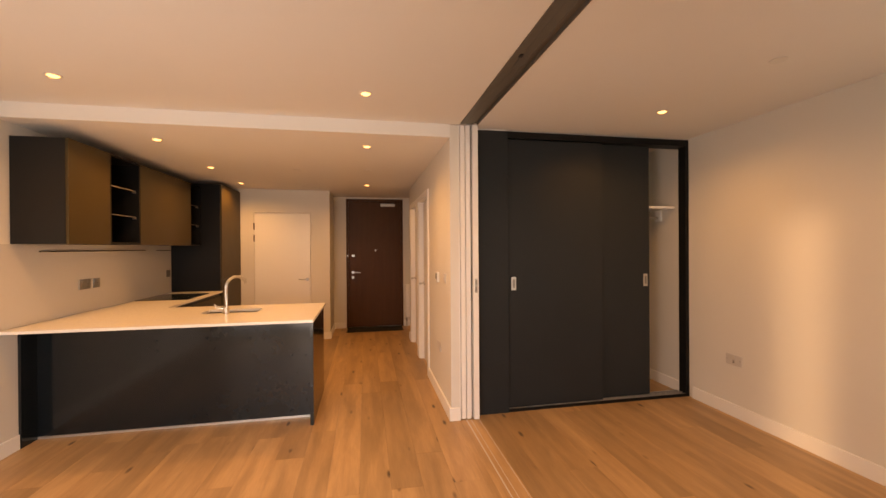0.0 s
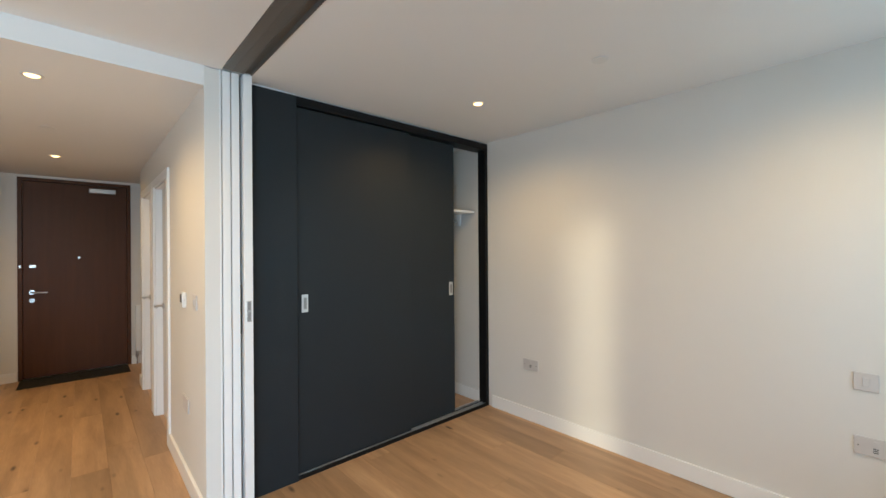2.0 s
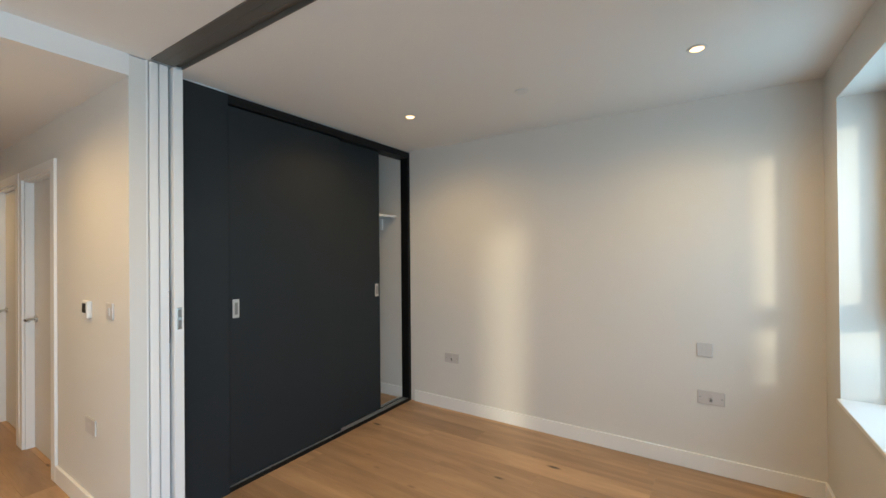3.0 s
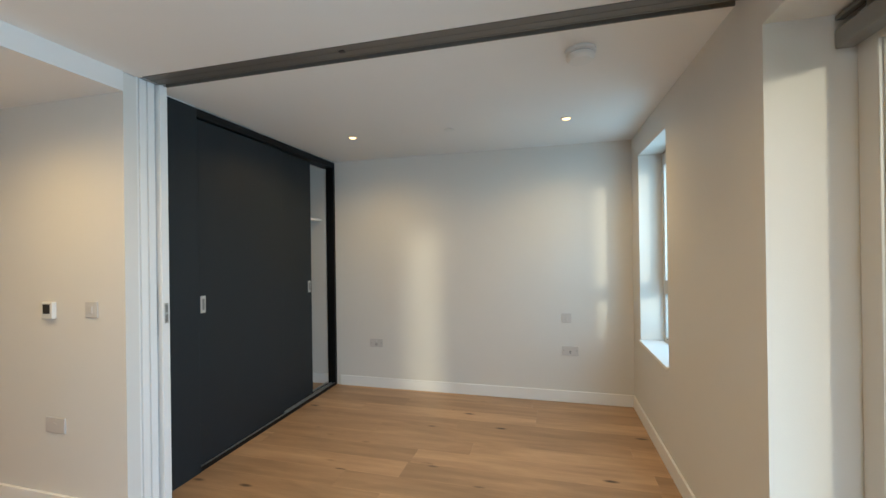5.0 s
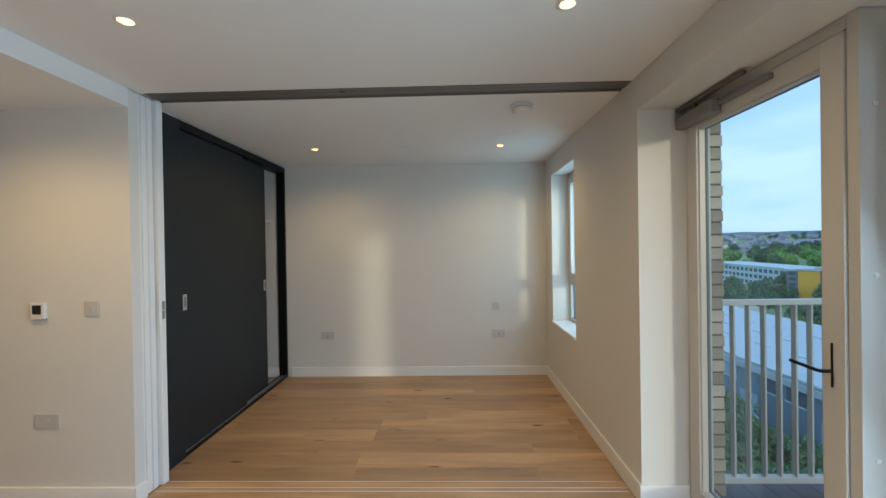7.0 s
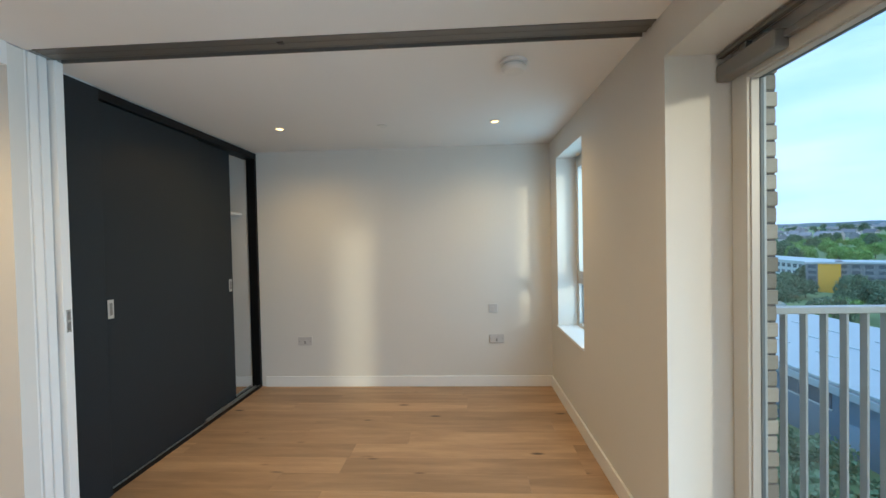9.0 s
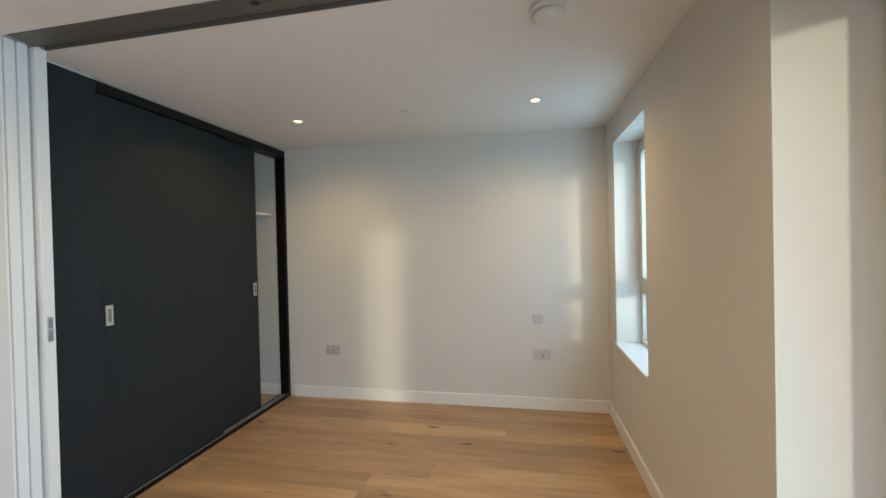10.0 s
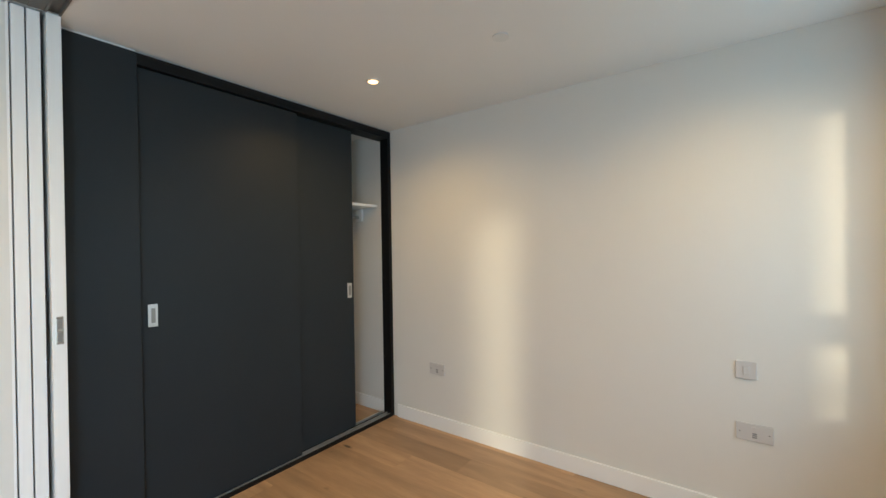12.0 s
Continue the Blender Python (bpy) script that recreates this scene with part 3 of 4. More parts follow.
part("peninsula_slab", local(top, slab_with_hole(XL + 0.001, -0.142, 3.385, 4.36, SX0, SX1, SY0, SY1, CT - 0.02, CT)), QUARTZ, top)
part("run_slab", local(top, boxes(((XL + 0.001, 4.36, CT - 0.02), (-1.565, 5.848, CT)))), QUARTZ, top)
sink = thing("sink", "undermounted steel sink set in the worktop", "sink", ((SX0 + SX1) / 2, (SY0 + SY1) / 2, CT - 0.2))
part("bowl", local(sink, boxes(((SX0 - 0.01, SY0 - 0.01, CT - 0.19), (SX1 + 0.01, SY1 + 0.01, CT - 0.185)), ((SX0 - 0.012, SY0 - 0.012, CT - 0.19), (SX0 - 0.004, SY1 + 0.012, CT - 0.021)), ((SX1 + 0.004, SY0 - 0.012, CT - 0.19), (SX1 + 0.012, SY1 + 0.012, CT - 0.021)), ((SX0, SY0 - 0.012, CT - 0.19), (SX1, SY0 - 0.004, CT - 0.021)), ((SX0, SY1 + 0.004, CT - 0.19), (SX1, SY1 + 0.012, CT - 0.021)))), STEEL, sink)
part("drain", local(sink, tubes(((-0.895, 4.01, CT - 0.186), (-0.895, 4.01, CT - 0.180), 0.04))), DARK, sink, "dark drain")
tap = thing("kitchen_tap", "brushed steel swan-neck mixer tap on the worktop", "tap", (-0.90, 3.86, CT))
part("base", local(tap, tubes(((-0.90, 3.86, CT), (-0.90, 3.86, CT + 0.05), 0.026), seg=24)), STEEL, tap, round_=True)
neck = [(-0.90, 3.86, CT + 0.05), (-0.90, 3.86, CT + 0.22)] + [(-0.90 + 0.085 * (1 - math.cos(a)) * 0.75, 3.86 + 0.085 * (1 - math.cos(a)) * 0.66, CT + 0.22 + 0.085 * math.sin(a)) for a in [math.pi * k / 10 for k in range(1, 10)]]
part("spout", local(tap, sweep(neck, 0.013)), STEEL, tap, round_=True)
lv = part("lever_body", local(tap, tubes(((-0.90, 3.86, CT + 0.045), (-0.965, 3.845, CT + 0.05), 0.016))), STEEL, tap, round_=True)
part("lever", local(tap, tubes(((-0.965, 3.845, CT + 0.05), (-0.985, 3.84, CT + 0.085), 0.006))), STEEL, lv, round_=True)
hob = thing("hob", "black glass induction hob set in the worktop", "hob", (-1.87, 5.25, CT))
part("glass", local(hob, boxes(((-2.13, 4.95, CT + 0.0005), (-1.62, 5.55, CT + 0.006)), bevel=0.002)), NAVY, hob)

structure("splashback", boxes(((XL, 3.385, CT + 0.001), (XL + 0.008, 5.848, 1.449))), SPLASH, "pale grey glossy splashback panel", "splashback")
# slim bars for the edge of the under-cabinet light strip
rail = thing("utensil_rail", "slim dark light rail below the wall cabinets", "rail", (XL + 0.02, 4.35, 1.40))
part("bar", local(rail, boxes(((XL + 0.009, 3.75, 1.390), (XL + 0.024, 5.22, 1.400)), bevel=0.002)), BRONZE, rail)
rail = thing("utensil_rail", "short dark light rail beside the tall cabinet", "rail", (XL + 0.02, 5.65, 1.40))
part("bar", local(rail, boxes(((XL + 0.009, 5.48, 1.385), (XL + 0.024, 5.846, 1.395)), bevel=0.002)), BRONZE, rail)

UX = -1.83


def wall_unit(y0, y1, label):
    u = thing("wall_cabinet", label, "wall cabinet", (-2.0, (y0 + y1) / 2, 1.45), group="kitchen wall cabinets")
    part("body", local(u, boxes(((XL + 0.009, y0 + 0.001, 1.45), (UX, y1 - 0.001, 2.20)))), SLATEGLOSS, u)
    part("door", local(u, boxes(((UX + 0.001, y0 + 0.002, 1.448), (UX + 0.02, y1 - 0.002, 2.20)), bevel=0.001)), BRONZE, u, "bronze-brown door")
    return u


def niche_unit(y0, y1, label, shelves):
    u = thing("open_wall_cabinet", label, "wall cabinet", (-2.0, (y0 + y1) / 2, 1.45), group="kitchen wall cabinets")
    part("shell", local(u, boxes(((XL + 0.009, y0 + 0.001, 1.45), (UX + 0.018, y0 + 0.019, 2.20)), ((XL + 0.009, y1 - 0.019, 1.45), (UX + 0.018, y1 - 0.001, 2.20)), ((XL + 0.009, y0 + 0.019, 1.45), (UX + 0.018, y1 - 0.019, 1.468)), ((XL + 0.009, y0 + 0.019, 2.182), (UX + 0.018, y1 - 0.019, 2.20)), ((XL + 0.009, y0 + 0.019, 1.468), (XL + 0.02, y1 - 0.019, 2.182)))), NICHE, u)
    for z in shelves:
        s = part("shelf", local(u, boxes(((XL + 0.021, y0 + 0.02, z), (UX - 0.01, y1 - 0.02, z + 0.008)))), GLASSY, u, "thin glass shelf")
        part("edge", local(u, boxes(((UX - 0.01, y0 + 0.02, z), (UX - 0.006, y1 - 0.02, z + 0.008)))), ALU, s, "grey shelf edge")
        part("clip", local(u, boxes(((UX - 0.03, y1 - 0.04, z - 0.016), (UX - 0.006, y1 - 0.0195, z - 0.001)), bevel=0.002)), STEEL, s, "steel shelf clip")
    return u


GLASSY = material("smoked_glass_shelf", (0.05, 0.055, 0.055), 0.08, scale=3)
wall_unit(3.50, 3.98, "charcoal wall cabinet with bronze-brown door")
niche_unit(3.98, 4.43, "open black wall cabinet with two glass shelves", (1.70, 1.94))
wall_unit(4.43, 5.53, "wide bronze-brown wall cabinet over the hob")
niche_unit(5.53, 5.848, "open black wall cabinet with two shelves", (1.70, 1.94))
tall = thing("tall_cabinet", "dark full-height kitchen housing unit", "tall cabinet", (-1.87, 6.2, 0))
part("body", local(tall, boxes(((XL + 0.001, 5.85, 0.1), (-1.592, 6.645, 2.245)))), BLACK, tall)
part("plinth", local(tall, boxes(((XL + 0.001, 5.86, 0.0), (-1.65, 6.645, 0.098)))), NICHE, tall, "black plinth")
for z0, z1 in ((0.105, 1.0), (1.005, 2.243)):
    part("door", local(tall, boxes(((-1.591, 5.852, z0), (-1.57, 6.64, z1)), bevel=0.001)), BRONZE, tall, "bronze-brown door")

# ---------------------------------------------------------------- doors
cd = thing("door_2", "white flush cupboard door, closed, with steel lever", "door", (-0.98, CY + 0.03, 0), kind="structure")
part("leaf", local(cd, boxes(((-1.380, CY + 0.004, 0.006), (-0.580, CY + 0.048, 1.940)), bevel=0.002)), GLOSS, cd)
part("hinge", local(cd, boxes(((-1.392, CY - 0.004, 1.51), (-1.376, CY + 0.0035, 1.61)))), BRONZE, cd, "dull brass hinge")
part("hinge", local(cd, boxes(((-1.392, CY - 0.004, 1.69), (-1.376, CY + 0.0035, 1.79)))), BRONZE, cd, "dull brass hinge")
rose = part("rose", local(cd, tubes(((-0.625, CY + 0.004, 0.93), (-0.625, CY - 0.008, 0.93), 0.025), seg=24)), STEEL, cd, "steel handle rose", True)
part("lever", local(cd, sweep([(-0.625, CY - 0.008, 0.93), (-0.625, CY - 0.045, 0.93), (-0.637, CY - 0.055, 0.93), (-0.745, CY - 0.055, 0.93)], 0.009)), STEEL, rose, round_=True)

ed = thing("door_3", "red-brown veneered entrance door, closed, with chrome fittings", "door", (0.42, YE + 0.02, 0), kind="structure")
part("leaf", local(ed, boxes(((-0.037, YE + 0.012, 0.012), (0.875, YE + 0.06, 2.225)), bevel=0.002)), WALNUT, ed)
part("door_frame", local(ed, boxes(((-0.077, YE - 0.006, 0), (-0.040, YE + 0.085, 2.266)), ((0.878, YE - 0.006, 0), (0.915, YE + 0.085, 2.266)), ((-0.040, YE - 0.006, 2.229), (0.878, YE + 0.085, 2.266)), bevel=0.002)), WALNUT, ed)
part("closer", local(ed, boxes(((0.52, YE - 0.03, 2.135), (0.77, YE + 0.011, 2.188)), bevel=0.006)), SILVER, ed, "silver overhead closer")
part("spyhole", local(ed, tubes(((0.43, YE + 0.012, 1.36), (0.43, YE + 0.004, 1.36), 0.014))), STEEL, ed, "steel spyhole", True)
part("night_latch", local(ed, boxes(((0.015, YE - 0.016, 1.25), (0.07, YE + 0.012, 1.285)), bevel=0.004)), STEEL, ed, "steel night latch")
part("keep", local(ed, boxes(((-0.066, YE - 0.012, 1.25), (-0.046, YE - 0.006, 1.285)), bevel=0.003)), STEEL, ed, "steel latch keep")
er = part("rose", local(ed, tubes(((0.035, YE + 0.012, 0.975), (0.035, YE, 0.975), 0.026), seg=24)), STEEL, ed, "steel handle rose", True)
part("lever", local(ed, sweep([(0.035, YE, 0.975), (0.035, YE - 0.045, 0.975), (0.05, YE - 0.055, 0.975), (0.165, YE - 0.055, 0.97)], 0.009)), STEEL, er, round_=True)
part("lock", local(ed, tubes(((0.035, YE + 0.012, 0.885), (0.035, YE, 0.885), 0.024), seg=24)), STEEL, ed, "steel lock escutcheon", True)
mat = thing("door_mat", "black entrance mat on the floor before the door", "doormat", (0.42, YE - 0.2, 0))
part("mat_body", local(mat, boxes(((-0.06, YE - 0.40, 0.0005), (0.88, YE - 0.008, 0.009)), bevel=0.003)), MAT, mat)

for i, (y0, y1) in enumerate((D1, D2)):
    hd2 = thing("door_%d" % (4 + i), "white flush internal door, closed, with steel lever", "door", (XH, (y0 + y1) / 2, 0), group="hall doors", kind="structure")
    part("leaf", local(hd2, boxes(((XH + 0.050, y0 + 0.022, 0.006), (XH + 0.0745, y1 - 0.022, DT - 0.022)), bevel=0.002)), SHADEDWHITE, hd2)
    part("door_frame", local(hd2, boxes(((XH + 0.001, y0, 0), (XH + 0.075, y0 + 0.02, DT)), ((XH + 0.001, y1 - 0.02, 0), (XH + 0.075, y1, DT)), ((XH + 0.001, y0 + 0.02, DT - 0.02), (XH + 0.075, y1 - 0.02, DT)))), GLOSS, hd2)
    part("architrave", local(hd2, boxes(((XH - 0.016, y0 - 0.068, 0), (XH, y0 + 0.008, DT + 0.055)), ((XH - 0.016, y1 - 0.008, 0), (XH, y1 + 0.055, DT + 0.055)), ((XH - 0.016, y0 + 0.008, DT - 0.008), (XH, y1 - 0.008, DT + 0.055)), bevel=0.002)), GLOSS, hd2)
    r2 = part("rose", local(hd2, tubes(((XH + 0.050, y1 - 0.085, 0.96), (XH + 0.038, y1 - 0.085, 0.96), 0.026), seg=24)), STEEL, hd2, "steel handle rose", True)
    part("lever", local(hd2, sweep([(XH + 0.038, y1 - 0.085, 0.96), (XH - 0.005, y1 - 0.085, 0.96), (XH - 0.015, y1 - 0.10, 0.96), (XH - 0.015, y1 - 0.20, 0.96)], 0.009)), STEEL, r2, round_=True)

# radiator by the entrance
rad = thing("radiator", "narrow white panel radiator beside the entrance door", "radiator", (1.13, YE - 0.06, 0.0))
part("panel", local(rad, boxes(((0.955, YE - 0.085, 0.17), (1.32, YE - 0.04, 0.75)), bevel=0.008)), GLOSS, rad)
for k in range(8):
    x = 0.975 + k * 0.042
    part("flute", local(rad, boxes(((x, YE - 0.091, 0.21), (x + 0.02, YE - 0.0851, 0.71)), bevel=0.002)), GLOSS, rad)
vv = part("valve", local(rad, tubes(((0.97, YE - 0.062, 0.10), (0.97, YE - 0.062, 0.21), 0.016))), STEEL, rad, "chrome valve", True)
part("pipe", local(rad, tubes(((0.97, YE - 0.062, 0.0), (0.97, YE - 0.062, 0.10), 0.008))), STEEL, vv, round_=True)
part("wall_bracket", local(rad, boxes(((1.1, YE - 0.04, 0.3), (1.14, YE, 0.7)))), GLOSS, rad)

# ---------------------------------------------------------------- electrical fittings


def plate(name, label, category, centre, facing, w, h, mat=PLATE, kind_="socket", group=""):
    """A wall plate built facing -y and turned to its wall. facing: degrees about z."""
    t = thing(name, label, category, (0, 0, 0), group)
    part("faceplate", boxes(((-w / 2, -0.009, -h / 2), (w / 2, 0, h / 2)), bevel=0.003), mat, t)
    if kind_ == "socket":
        n = 2 if w > 0.12 else 1
        for k in range(n):
            cx = (k - (n - 1) / 2) * 0.066
            part("rocker", boxes(((cx - 0.007, -0.013, 0.012), (cx + 0.007, -0.0085, 0.034)), bevel=0.001), mat, t)
            part("pin_hole", boxes(((cx - 0.003, -0.0095, -0.006), (cx + 0.003, -0.0088, 0.004))), DARK, t, "dark pin hole")
            part("pin_hole", boxes(((cx - 0.015, -0.0095, -0.024), (cx - 0.008, -0.0088, -0.019))), DARK, t, "dark pin hole")
            part("pin_hole", boxes(((cx + 0.008, -0.0095, -0.024), (cx + 0.015, -0.0088, -0.019))), DARK, t, "dark pin hole")
    elif kind_ == "outlet":
        part("rocker", boxes(((-0.010, -0.0135, 0.006), (0.010, -0.0085, 0.030)), bevel=0.001), mat, t, "small white rocker")
        for z in (-0.004, -0.013, -0.022):
            part("slot", boxes(((-0.009, -0.0096, z - 0.002), (0.009, -0.0088, z + 0.002))), DARK, t, "short dark slot")
        for cx in (-0.058, 0.058):
            part("screw", tubes(((cx, -0.0088, 0.0), (cx, -0.0105, 0.0), 0.004), seg=10), ALU, t, "small screw head")
    elif kind_ == "blank":
        part("tab", boxes(((-0.012, -0.0115, 0.006), (0.012, -0.0085, 0.014)), bevel=0.001), mat, t, "small raised tab")
    elif kind_ == "switch":
        part("rocker", boxes(((-0.012, -0.014, -0.02), (0.012, -0.0085, 0.02)), bevel=0.002), mat, t)
    t.matrix_basis = pose(*centre, 0, 0, facing)
    return t


plate("outlet_plate", "white double outlet plate low on the bedroom wall", "outlet", (XB, 2.983, 0.466), -90, 0.146, 0.086, kind_="outlet")
plate("outlet_plate", "white double outlet plate beneath the bedside switch", "outlet", (XB, 1.035, 0.478), -90, 0.146, 0.086, kind_="outlet")
plate("switch_plate", "single white switch plate on the bedroom wall", "switch", (XB, 1.065, 0.782), -90, 0.086, 0.086, kind_="switch")
plate("blank_plate", "white double blank plate low on the hall wall", "outlet", (XH, 3.895, 0.487), -90, 0.146, 0.086, kind_="blank")
plate("light_switch", "single white light switch on the hall wall", "switch", (XH, 3.616, 1.137), -90, 0.086, 0.086, kind_="switch")
th = thing("thermostat", "white thermostat with dark display on the hall wall", "thermostat", (XH, 3.925, 1.13))
part("body", boxes(((-0.024, -0.043, -0.05), (0, 0.043, 0.045)), bevel=0.006), PLASTIC, th)
part("display", boxes(((-0.0255, -0.026, -0.02), (-0.0242, 0.026, 0.032))), DARK, th, "dark display")
for y, w in ((4.243, 0.146), (4.40, 0.086), (5.76, 0.086)):
    plate("kitchen_socket", "brushed steel socket plate on the splashback", "socket", (XL + 0.008, y, 1.105), 90, w, 0.086, DARKALU if y > 5 else ALU, group="splashback sockets")


# ---------------------------------------------------------------- ceiling fittings
def downlight(x, y, z):
    d = thing("downlight", "recessed white ceiling downlight, switched on", "downlight", (x, y, z), group="recessed downlights")
    part("trim_ring", lathe([(0.030, -0.001), (0.030, -0.005), (0.038, -0.006), (0.043, -0.003), (0.043, -0.0005)]), PLASTIC, d, round_=True)
    # lens shape domed so the lamp looks rounder, in place of bloom
    part("lens", lathe([(0.001, -0.013), (0.012, -0.0122), (0.022, -0.0095), (0.029, -0.0052), (0.0295, -0.001)]), LAMP, d, "glowing warm lens")
    s = new("downlight_lamp", bpy.data.lights.new("downlight_lamp", "SPOT"))
    s.data.energy, s.data.color, s.data.shadow_soft_size = LAMP_WATTS, LAMP_TINT, 0.03
    s.data.spot_size, s.data.spot_blend = radians(164), 1.0
    s.parent = d
    s.location = (0, 0, -0.045)


for x, y in ((2.415, 2.82), (2.42, 1.08), (0.26, 2.84), (0.24, 1.07), (-1.485, 2.87)):
    downlight(x, y, H)
for x, y in ((-1.395, 3.83), (-1.395, 4.98), (-1.39, 6.05), (0.27, 3.79), (0.277, 6.01)):
    downlight(x, y, HK)

sm = thing("smoke_alarm", "round white smoke alarm on the bedroom ceiling", "smoke alarm", (1.36, 1.06, H))
part("base", lathe([(0.066, -0.0005), (0.072, -0.004), (0.072, -0.018), (0.066, -0.020)]), PLASTIC, sm, round_=True)
part("vent_band", lathe([(0.058, -0.020), (0.058, -0.030)]), GREYPLASTIC, sm, "grey vent slots")
part("cap", lathe([(0.066, -0.030), (0.066, -0.042), (0.054, -0.056), (0.02, -0.060), (0.001, -0.060)]), PLASTIC, sm, round_=True)
for x, y, z in ((2.43, 1.98, H), (0.277, 4.88, HK), (-0.594, 6.23, HK), (-0.5, 4.97, HK)):
    sp = thing("sprinkler_cover", "flat round white sprinkler cover on the ceiling", "sprinkler", (x, y, z), group="sprinkler covers")
    part("cover", lathe([(0.036, -0.0005), (0.041, -0.003), (0.040, -0.007), (0.001, -0.0075)]), PLASTIC, sp, round_=True)

# ---------------------------------------------------------------- balcony
bal = thing("balcony_deck", "dark grey boarded balcony deck", "deck", (0, -0.8, -0.12), kind="structure")
for k in range(12):
    y1 = 0.035 - k * 0.148
    part("board", local(bal, boxes(((-2.6, y1 - 0.143, -0.22), (1.5, y1, -0.19)))), DECK, bal)
structure("balcony_slab", boxes(((-2.6, -1.75, -0.45), (1.5, -0.02, -0.23))), MORTAR, "grey balcony slab", "slab")
RX = 1.39
fence = thing("balcony_railing", "pale grey metal balcony railing with flat upright bars", "railing", (RX, -0.8, -0.1))
part("handrail", local(fence, boxes(((RX - 0.03, -1.72, 1.043), (RX + 0.03, -0.095, 1.078)), bevel=0.004)), RAILPAINT, fence)
part("bottom_rail", local(fence, boxes(((RX - 0.025, -1.72, -0.14), (RX + 0.025, -0.095, -0.10)), bevel=0.003)), RAILPAINT, fence)
for k in range(16):
    y = -0.12 - k * 0.101
    part("bar", local(fence, boxes(((RX - 0.020, y - 0.006, -0.10), (RX + 0.020, y + 0.006, 1.043)), bevel=0.001)), RAILPAINT, fence)
for y in (-0.115, -1.70):
    part("post", local(fence, boxes(((RX - 0.02, y - 0.02, -0.19), (RX + 0.02, y + 0.02, -0.14)))), RAILPAINT, fence)

# ---------------------------------------------------------------- brick face of the building beside the door
facade = structure("wall_outer", boxes(((1.116, -0.080, -0.6), (2.12, 0.088, 3.2)), ((2.97, -0.04, -0.6), (3.4, 0.088, 3.2)), ((2.12, -0.04, -0.6), (2.97, 0.088, 0.6)), ((2.12, -0.04, 2.24), (2.97, 0.088, 3.2)), ((-2.4, -0.052, 2.24), (1.115, 0.05, 3.2))), MORTAR, "buff brick outer wall with grey mortar", "wall")
brick_mesh = mesh("brick", boxes(((-0.012, -0.0525, -0.0325), (0.1025, 0.0525, 0.0325)), bevel=0.004), BRICKS)
for k in range(36):
    b = new("brick", brick_mesh)
    b.parent = facade
    b.location = (1.120 + random.uniform(-0.002, 0.002), -0.032 + (0.003 if k % 2 else -0.003), -0.18 + k * 0.075)

# west end of the balcony: unseen wall added to keep sun off the sidelights
structure("sun_blocker_wall", boxes(((-2.3, -1.63, -0.14), (-2.15, -0.053, 2.6))), MORTAR, "unseen plain grey wall added to shade the sidelights", "wall")

# ---------------------------------------------------------------- outside, below and beyond
GRASS = material("mown_grass", (0.20, 0.30, 0.12), 0.9, colour2=(0.14, 0.215, 0.09), scale=0.25, bump=0.4, bump_scale=6)
LEAF = material("dark_green_leaves", (0.17, 0.27, 0.13), 0.7, colour2=(0.10, 0.17, 0.085), scale=1.2)
LEAF2 = material("bright_green_leaves", (0.25, 0.42, 0.11), 0.7, colour2=(0.17, 0.30, 0.085), scale=0.8)
BARK = material("grey_brown_bark", (0.10, 0.075, 0.055), 0.9, scale=5, bump=0.5)
ROOFM = material("pale_grey_metal_roof", (0.42, 0.49, 0.50), 0.45, colour2=(0.37, 0.43, 0.45), scale=0.15, stretch=(0.3, 1, 1))
CLADM = material("blue_grey_cladding", (0.17, 0.245, 0.31), 0.5, colour2=(0.15, 0.215, 0.275), scale=0.4)
PALEBLUE = material("pale_blue_door_paint", (0.30, 0.42, 0.52), 0.5, scale=1)
WHITEB = material("pale_render", (0.52, 0.60, 0.61), 0.7, colour2=(0.46, 0.53, 0.54), scale=0.2)
ORANGE = material("orange_cladding", (0.80, 0.46, 0.06), 0.6, colour2=(0.74, 0.41, 0.05), scale=0.3)
GREYB = material("grey_brick_block", (0.24, 0.28, 0.30), 0.8, colour2=(0.20, 0.235, 0.25), scale=0.3)
WPANE = material("dark_window_glass", (0.13, 0.16, 0.185), 0.1, scale=0.5)
# town roofs and walls: base colours greyed blue to stand for haze
HAZEROOF = material("haze_greyed_roof_tile", (0.29, 0.29, 0.31), 0.85, scale=0.5, vary=0.3)
HOUSEW = material("haze_greyed_house_wall", (0.44, 0.44, 0.45), 0.85, scale=0.5, vary=0.35)
# distance haze put into the hills' colour as a blue tint
HILLM = material("haze_tinted_hill", (0.27, 0.35, 0.42), 1.0, colour2=(0.22, 0.29, 0.36), scale=0.012)
G0 = -15.0


def rise(x, y):
    """Height of the ground: level near by, then climbing gently to the far hills."""
    d = math.hypot(x, y)
    return G0 + max(0.0, d - 260) * 0.021 + 2.5 * noise.noise((x * 0.004, y * 0.004, 0)) * min(1, max(0, (d - 200) / 300))


bm = bmesh.new()
steps = [-4500, -2500, -1200, -600, -300, -150, -60, 0, 40, 80, 130, 200, 300, 420, 560, 720, 900, 1150, 1450, 1800, 2200, 3000, 4500]
grid = [[bm.verts.new((x, -y, min(rise(x, y), 34))) for x in steps] for y in steps]
for i in range(len(steps) - 1):
    for j in range(len(steps) - 1):
        bm.faces.new((grid[i][j], grid[i][j + 1], grid[i + 1][j + 1], grid[i + 1][j]))
structure("ground", bm, GRASS, "green ground falling away to the distant town", "ground", True)

